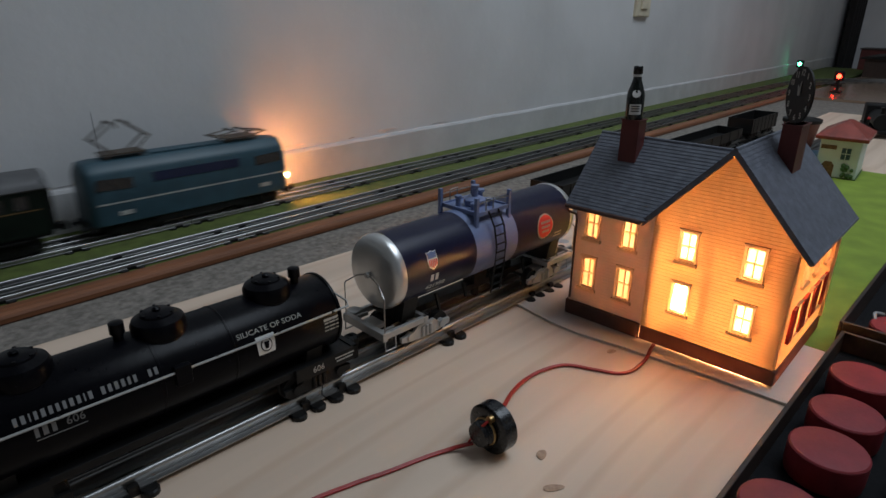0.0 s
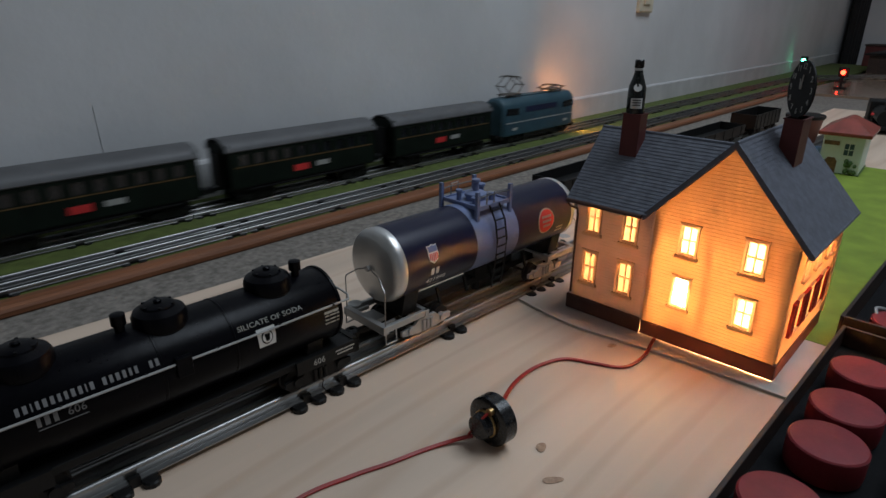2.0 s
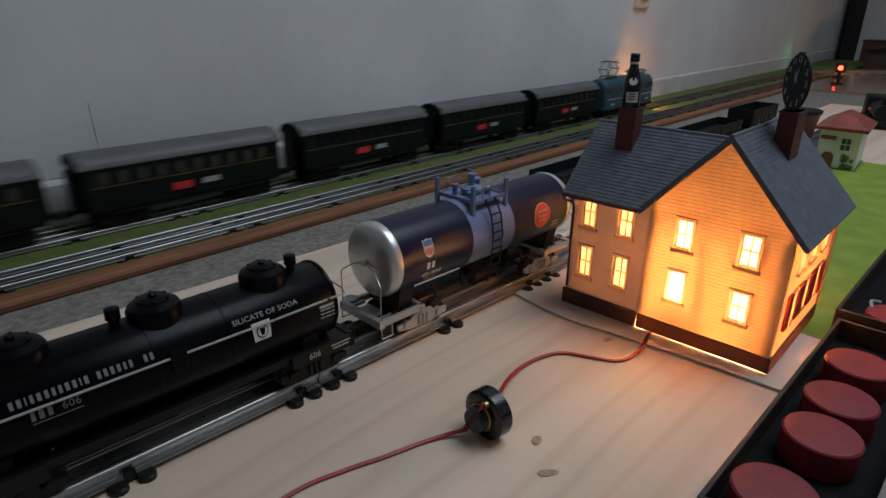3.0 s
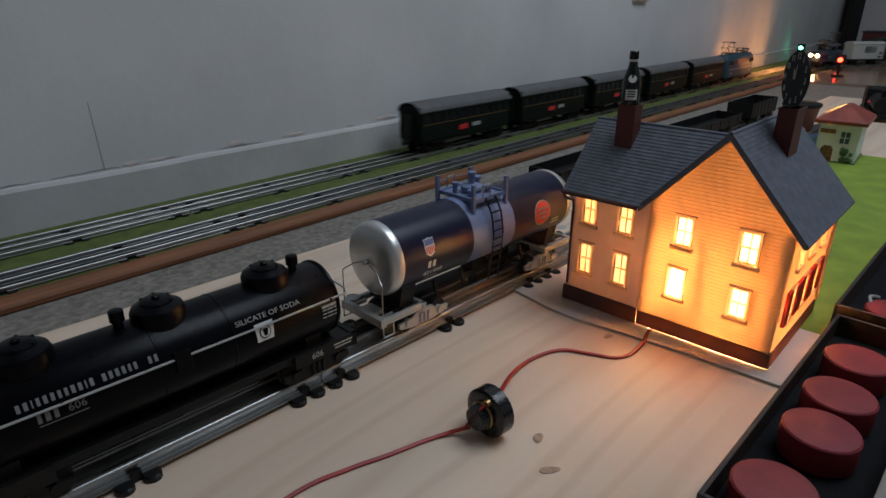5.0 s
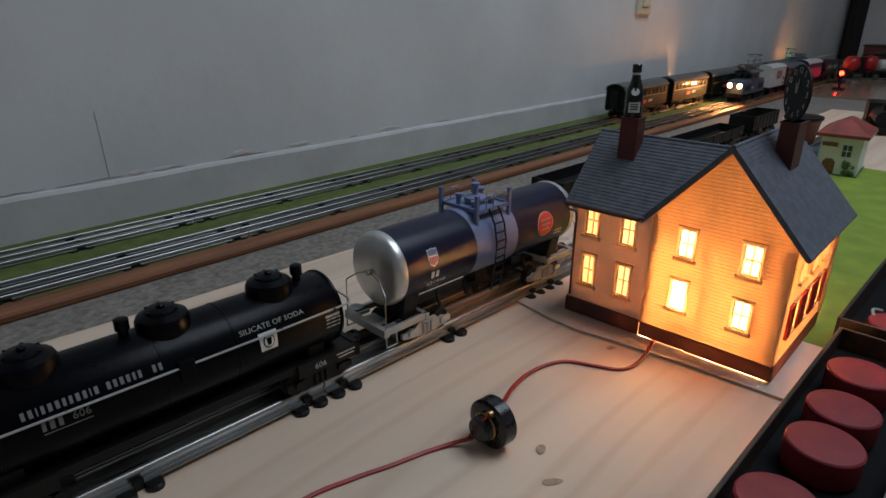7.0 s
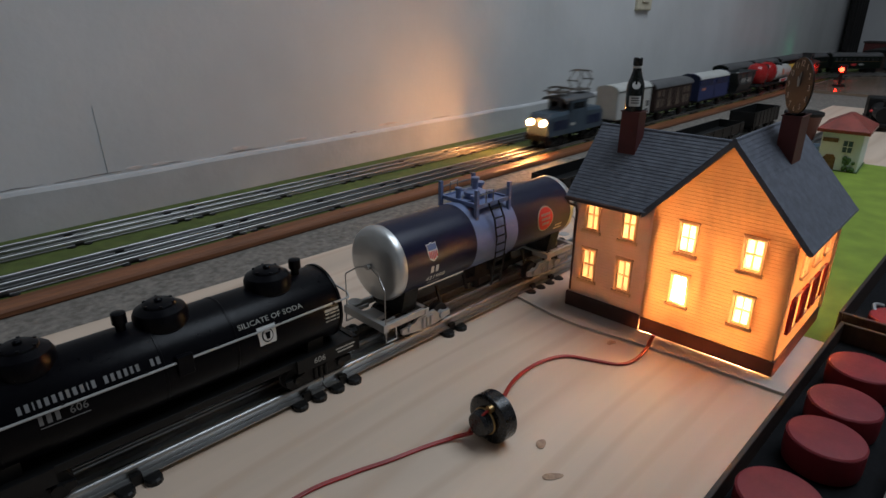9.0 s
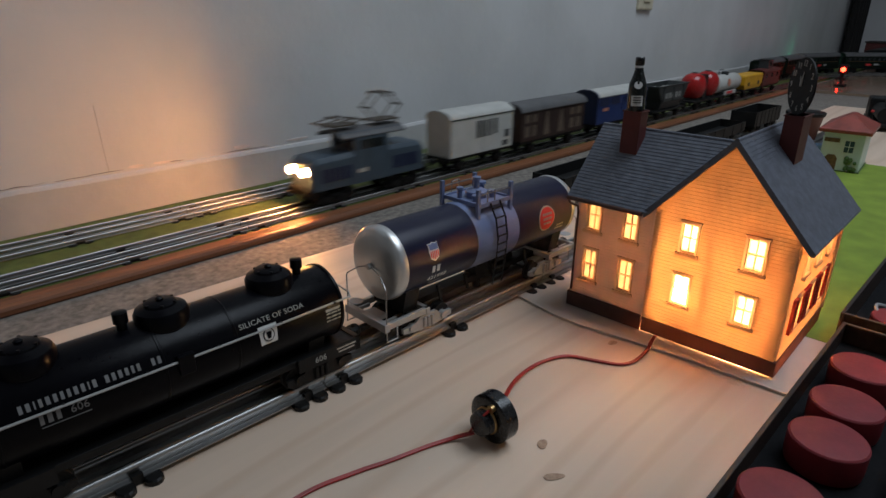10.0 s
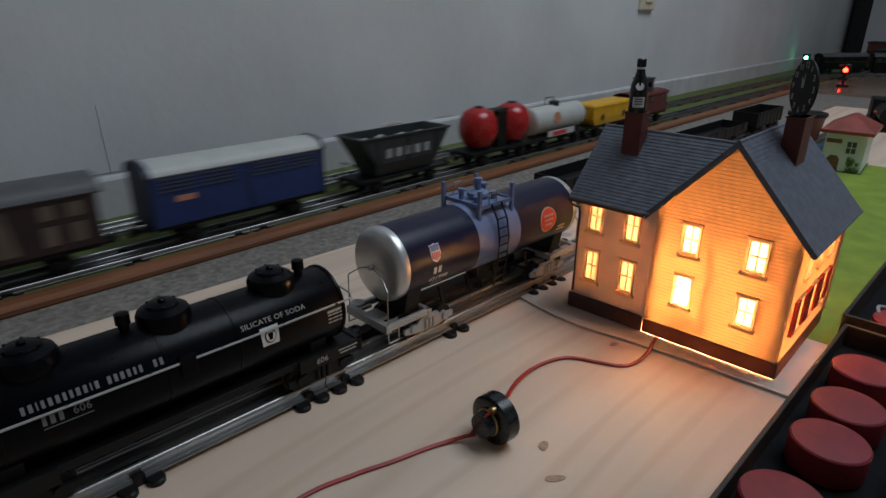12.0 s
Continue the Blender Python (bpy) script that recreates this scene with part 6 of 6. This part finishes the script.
def van_blue():
    g = wagon_thing("royal blue louvred van with white roof")
    L = 0.108
    wagon_base(g, L)
    part("body", hull(-L, L, 0.0265, 0.0190, 0.0720, 0.0), WAGONBLUE, g, bevel=0.0006)
    for sx in (-1, 1):
        part("end_panel", Shape().prism([(-0.0275, 0.019), (0.0275, 0.019), (0.0280, 0.0725), (0.0210, 0.0812), (0.009, 0.0850), (-0.009, 0.0850), (-0.0210, 0.0812), (-0.0280, 0.0725)], sx * (L + 0.0006) - 0.0010, sx * (L + 0.0006) + 0.0010), NIGHTBLUE, g)
    part("roof", roof_shell(-L + 0.001, L - 0.001, 0.0280, 0.0715, 0.0125), WAGONWHITE, g, "white curved roof", smooth=True)
    for sx in (-1, 1):
        part("roof_end", roof_shell(sx * (L + 0.001) - 0.003, sx * (L + 0.001) + 0.003, 0.0285, 0.0717, 0.0130), NIGHTBLUE, g, smooth=True)
    for sy in (-1, 1):
        y = sy * 0.0265
        for u0, u1 in ((-0.100, -0.058), (-0.052, -0.012), (0.012, 0.052), (0.058, 0.100)):
            for k in range(4):
                z = 0.0545 + 0.0040 * k
                part("louvre", Shape().prism([(y, z), (y + sy * 0.0012, z), (y, z + 0.0032)], u0, u1), NIGHTBLUE, g)
        part("door_arc", Shape().prism([(-0.010, 0.022), (-0.006, 0.022), (0.0, 0.045), (-0.004, 0.068), (-0.008, 0.068), (-0.004, 0.045)], min(y, y + sy * 0.0006), max(y, y + sy * 0.0006), "Y"), NIGHTBLUE, g)
        part("side_label", Shape().box(0.072 - 0.011, 0.072 + 0.011, min(y, y + sy * 0.0006), max(y, y + sy * 0.0006), 0.0430, 0.0490), SALMON, g)
    return g


def hopper():
    g = wagon_thing("dark grey open hopper wagon with pale load")
    L = 0.094
    wagon_base(g, L)
    def ring(x, w, z):
        return [(-x, -w, z), (x, -w, z), (x, w, z), (-x, w, z)]
    s = Shape()
    s.loft([ring(0.060, 0.019, 0.0200), ring(0.066, 0.0275, 0.0400), ring(0.092, 0.0275, 0.0760), ring(0.095, 0.0295, 0.0765), ring(0.095, 0.0295, 0.0790), ring(0.0895, 0.0255, 0.0790), ring(0.080, 0.0245, 0.062)])
    part("bin", s, WAGONGREY, g, bevel=0.0006)
    load = Shape()
    rng = random.Random(2)
    for k in range(30):
        load.ball((rng.uniform(-0.070, 0.070), rng.uniform(-0.018, 0.018), 0.0640 + rng.uniform(0, 0.004)), rng.uniform(0.003, 0.006), 8)
    part("load", load, GRAVEL, g, kind="stuff")
    for sy in (-1, 1):
        w = 0.0278
        for k in range(5):
            u = -0.040 + 0.020 * k
            part("name_block", Shape().box(u - 0.0045, u + 0.0045, min(sy * 0.0274, sy * w), max(sy * 0.0274, sy * w), 0.0470, 0.0600), LETTERGREY, g)
        for u in (-0.062, 0.0, 0.062):
            part("side_rib", Shape().box(u - 0.001, u + 0.001, min(sy * 0.0274, sy * 0.0290), max(sy * 0.0274, sy * 0.0290), 0.040, 0.077), WAGONGREY, g)
    for sx in (-1, 1):
        part("end_rail", Shape().tube([(sx * 0.092, -0.020, 0.019), (sx * 0.092, -0.020, 0.040), (sx * 0.092, 0.020, 0.040), (sx * 0.092, 0.020, 0.019)], 0.0009, 6), FRAMEBLACK, g)
    return g


def silo_red():
    g = wagon_thing("twin red silo tank wagon")
    L = 0.086
    wagon_base(g, L)
    for c in (-0.046, 0.046):
        s = Shape().lathe([(0.014, -0.003), (0.024, 0.002), (0.0310, 0.014), (0.0335, 0.027), (0.0315, 0.042), (0.025, 0.053), (0.012, 0.0595), (0.0, 0.0604)], (c, 0, 0.0250), "Z", 32)
        part("silo", s, TANKRED, g, "glossy red silo", smooth=True)
        part("hatch", Shape().lathe([(0.008, 0.083), (0.008, 0.0870), (0.0, 0.0875)], (c, 0, 0), "Z", 16), WAGONGREY, g, smooth=True)
        part("cradle", Shape().lathe([(0.022, 0.0185), (0.018, 0.030)], (c, 0, 0), "Z", 20), FRAMEBLACK, g)
    part("walkway", Shape().box(-0.030, 0.030, -0.010, 0.010, 0.0770, 0.0790).box(-0.012, 0.012, -0.016, 0.016, 0.019, 0.0770), FRAMEBLACK, g)
    return g


def tank_white():
    g = wagon_thing("pale grey tank wagon with orange mark and red panel")
    L = 0.090
    wagon_base(g, L)
    part("barrel", Shape().lathe(tank_barrel(0.0235, 0, -0.080, 0.080, 0.007), (0, 0, 0.0460), "X", 36), WAGONWHITE, g, smooth=True)
    part("dome", Shape().lathe([(0.010, 0.066), (0.010, 0.076), (0.0, 0.078)], (0.0, 0, 0), "Z", 20), WAGONGREY, g, smooth=True)
    part("platform_rail", Shape().tube([(-0.014, -0.012, 0.068), (-0.014, -0.012, 0.081), (0.014, -0.012, 0.081), (0.014, -0.012, 0.068)], 0.001, 6), WAGONGREY, g)
    for sy in (-1, 1):
        part("orange_mark", Shape().rod((0.020, sy * 0.0225, 0.0500), (0.020, sy * 0.0238, 0.0502), 0.0105, seg=24), SALMON, g)
        part("side_panel", Shape().box(-0.040, 0.050, sy * 0.0245 - 0.0008, sy * 0.0245 + 0.0008, 0.0185, 0.0290), WAGONWHITE, g)
        part("red_print", Shape().box(-0.010, 0.034, sy * 0.0255 - 0.0005, sy * 0.0255 + 0.0005, 0.0205, 0.0270), REDLOGO, g)
    return g


def box_yellow():
    g = wagon_thing("yellow low-sided wagon with round grey bosses")
    L = 0.084
    wagon_base(g, L)
    s = Shape()
    def ring(x, w, z):
        return [(-x, -w, z), (x, -w, z), (x, w, z), (-x, w, z)]
    part("body", s.loft([ring(0.070, 0.024, 0.019), ring(0.082, 0.026, 0.032), ring(0.083, 0.026, 0.056), ring(0.080, 0.023, 0.060)]), YELLOW, g, bevel=0.0015)
    for sy in (-1, 1):
        for u in (-0.045, 0.045):
            part("boss", Shape().rod((u, sy * 0.0255, 0.034), (u, sy * 0.0272, 0.034), 0.0062, seg=18), WAGONGREY, g)
        part("side_rib", Shape().box(-0.081, 0.081, sy * 0.0262 - 0.0007, sy * 0.0262 + 0.0007, 0.0535, 0.0565), YELLOW, g)
    return g


def caboose():
    g = wagon_thing("oxide red brake van with lookout at the train's end")
    L = 0.088
    wagon_base(g, L)
    part("body", Shape().box(-0.084, 0.084, -0.0255, 0.0255, 0.019, 0.060), OXIDE, g, bevel=0.0015)
    part("roof", roof_shell(-0.088, 0.088, 0.0275, 0.0590, 0.0080), OXIDE, g, smooth=True)
    part("lookout", panel(Shape(), -0.020, 0.020, 0.064, 0.092, [(-0.011, 0.011, 0.073, 0.085)], across_y(-0.016), 0.0, 0.032), WAGONGREY, g, "dark lookout cabin")
    part("lookout_roof", Shape().box(-0.023, 0.023, -0.018, 0.018, 0.092, 0.0945), WAGONGREY, g, bevel=0.0008)
    for sy in (-1, 1):
        for u in (-0.055, 0.0, 0.055):
            part("pane", Shape().box(u - 0.009, u + 0.009, sy * 0.0257 - 0.0004, sy * 0.0257 + 0.0004, 0.042, 0.054), GLASSDARK, g)
    return g


def ride_higher(g, tall, up, long=1.0):
    """Raises a vehicle's body over its running gear."""
    for ob in g.children_recursive:
        if ob.name.split(".")[0] not in ("wheel", "wheelset", "axle", "truck", "side_frame", "axle_guard"):
            for v in ob.data.vertices:
                v.co.z = v.co.z * tall + up
        for v in ob.data.vertices:
            v.co.x *= long
    return g


def on_track(sdist, yy, back=False):
    """The pose on the loop at the distance sdist: straight along the wall, the far half circle, then the return straight."""
    r = yy - CURVE_Y
    if sdist <= CURVE_X:
        x, y, turn, z = sdist, yy, 0.0, 0.0
    elif sdist < CURVE_X + math.pi * r:
        a = (sdist - CURVE_X) / r
        x, y, turn, z = CURVE_X + r * math.sin(a), CURVE_Y + r * math.cos(a), -math.degrees(a), -0.0008
    else:
        x, y, turn, z = CURVE_X - (sdist - CURVE_X - math.pi * r), 2 * CURVE_Y - yy, -180.0, -0.0008
    return pose(x, y, LOW_TOP + z, 0, 0, turn + (180 if back else 0))


def place_at(times, places, t):
    return float(np.interp(t, times, places))


def run(ob, offset, times, places, yy, back):
    """Keys one vehicle; offset: metres of its middle behind (+) the train's nose along the loop."""
    rows = []
    for k in range(49):
        t = 0.25 * k
        rows.append((t, on_track(place_at(times, places, t) + offset, yy, back)))
    walk(ob, rows)


NOSE_1 = ((0.0, 0.009), (0.5, 0.173), (1.0, 0.358), (1.5, 0.543), (2.0, 0.753), (2.5, 0.949), (3.0, 1.164), (5.0, 1.983), (5.5, 2.158), (6.0, 2.346), (6.5, 2.520), (7.0, 2.699), (12.0, 4.489))
NOSE_2 = ((0.0, 5.100), (5.0, 2.580), (6.0, 2.096), (6.5, 1.850), (7.0, 1.588), (9.0, 0.528), (9.5, 0.264), (10.0, -0.010), (10.5, -0.260), (11.0, -0.490), (11.5, -0.706), (12.0, -0.918))
engine_1 = ride_higher(loco_passenger(), 1.0, 0.0, 1.07)
coach_1 = ride_higher(coach(), 1.04, 0.004)
coaches = [coach_1] + [copy_thing(coach_1, pose(0, 0, LOW_TOP)) for k in range(4)]
engine_2 = ride_higher(loco_freight(), 1.06, 0.005)
WAGONS = [(ride_higher(van_white(), 1.06, 0.005), 0.344), (ride_higher(van_brown(), 1.06, 0.005), 0.556), (ride_higher(van_blue(), 1.06, 0.005), 0.819), (ride_higher(hopper(), 0.98, 0.004, 0.93), 1.078), (ride_higher(silo_red(), 1.06, 0.005), 1.312), (ride_higher(tank_white(), 1.06, 0.005), 1.492), (ride_higher(box_yellow(), 1.06, 0.005), 1.684), (ride_higher(caboose(), 1.06, 0.005), 1.864)]


def motions():
    t1, p1 = zip(*NOSE_1)
    run(engine_1, -0.113, t1, p1, Y2, False)
    for k, c in enumerate(coaches):
        run(c, -0.280 - 0.1245 - 0.2900 * k, t1, p1, Y2, False)
    t2, p2 = zip(*NOSE_2)
    run(engine_2, 0.106, t2, p2, Y1, True)
    for w, off in WAGONS:
        run(w, off, t2, p2, Y1, True)


motions()
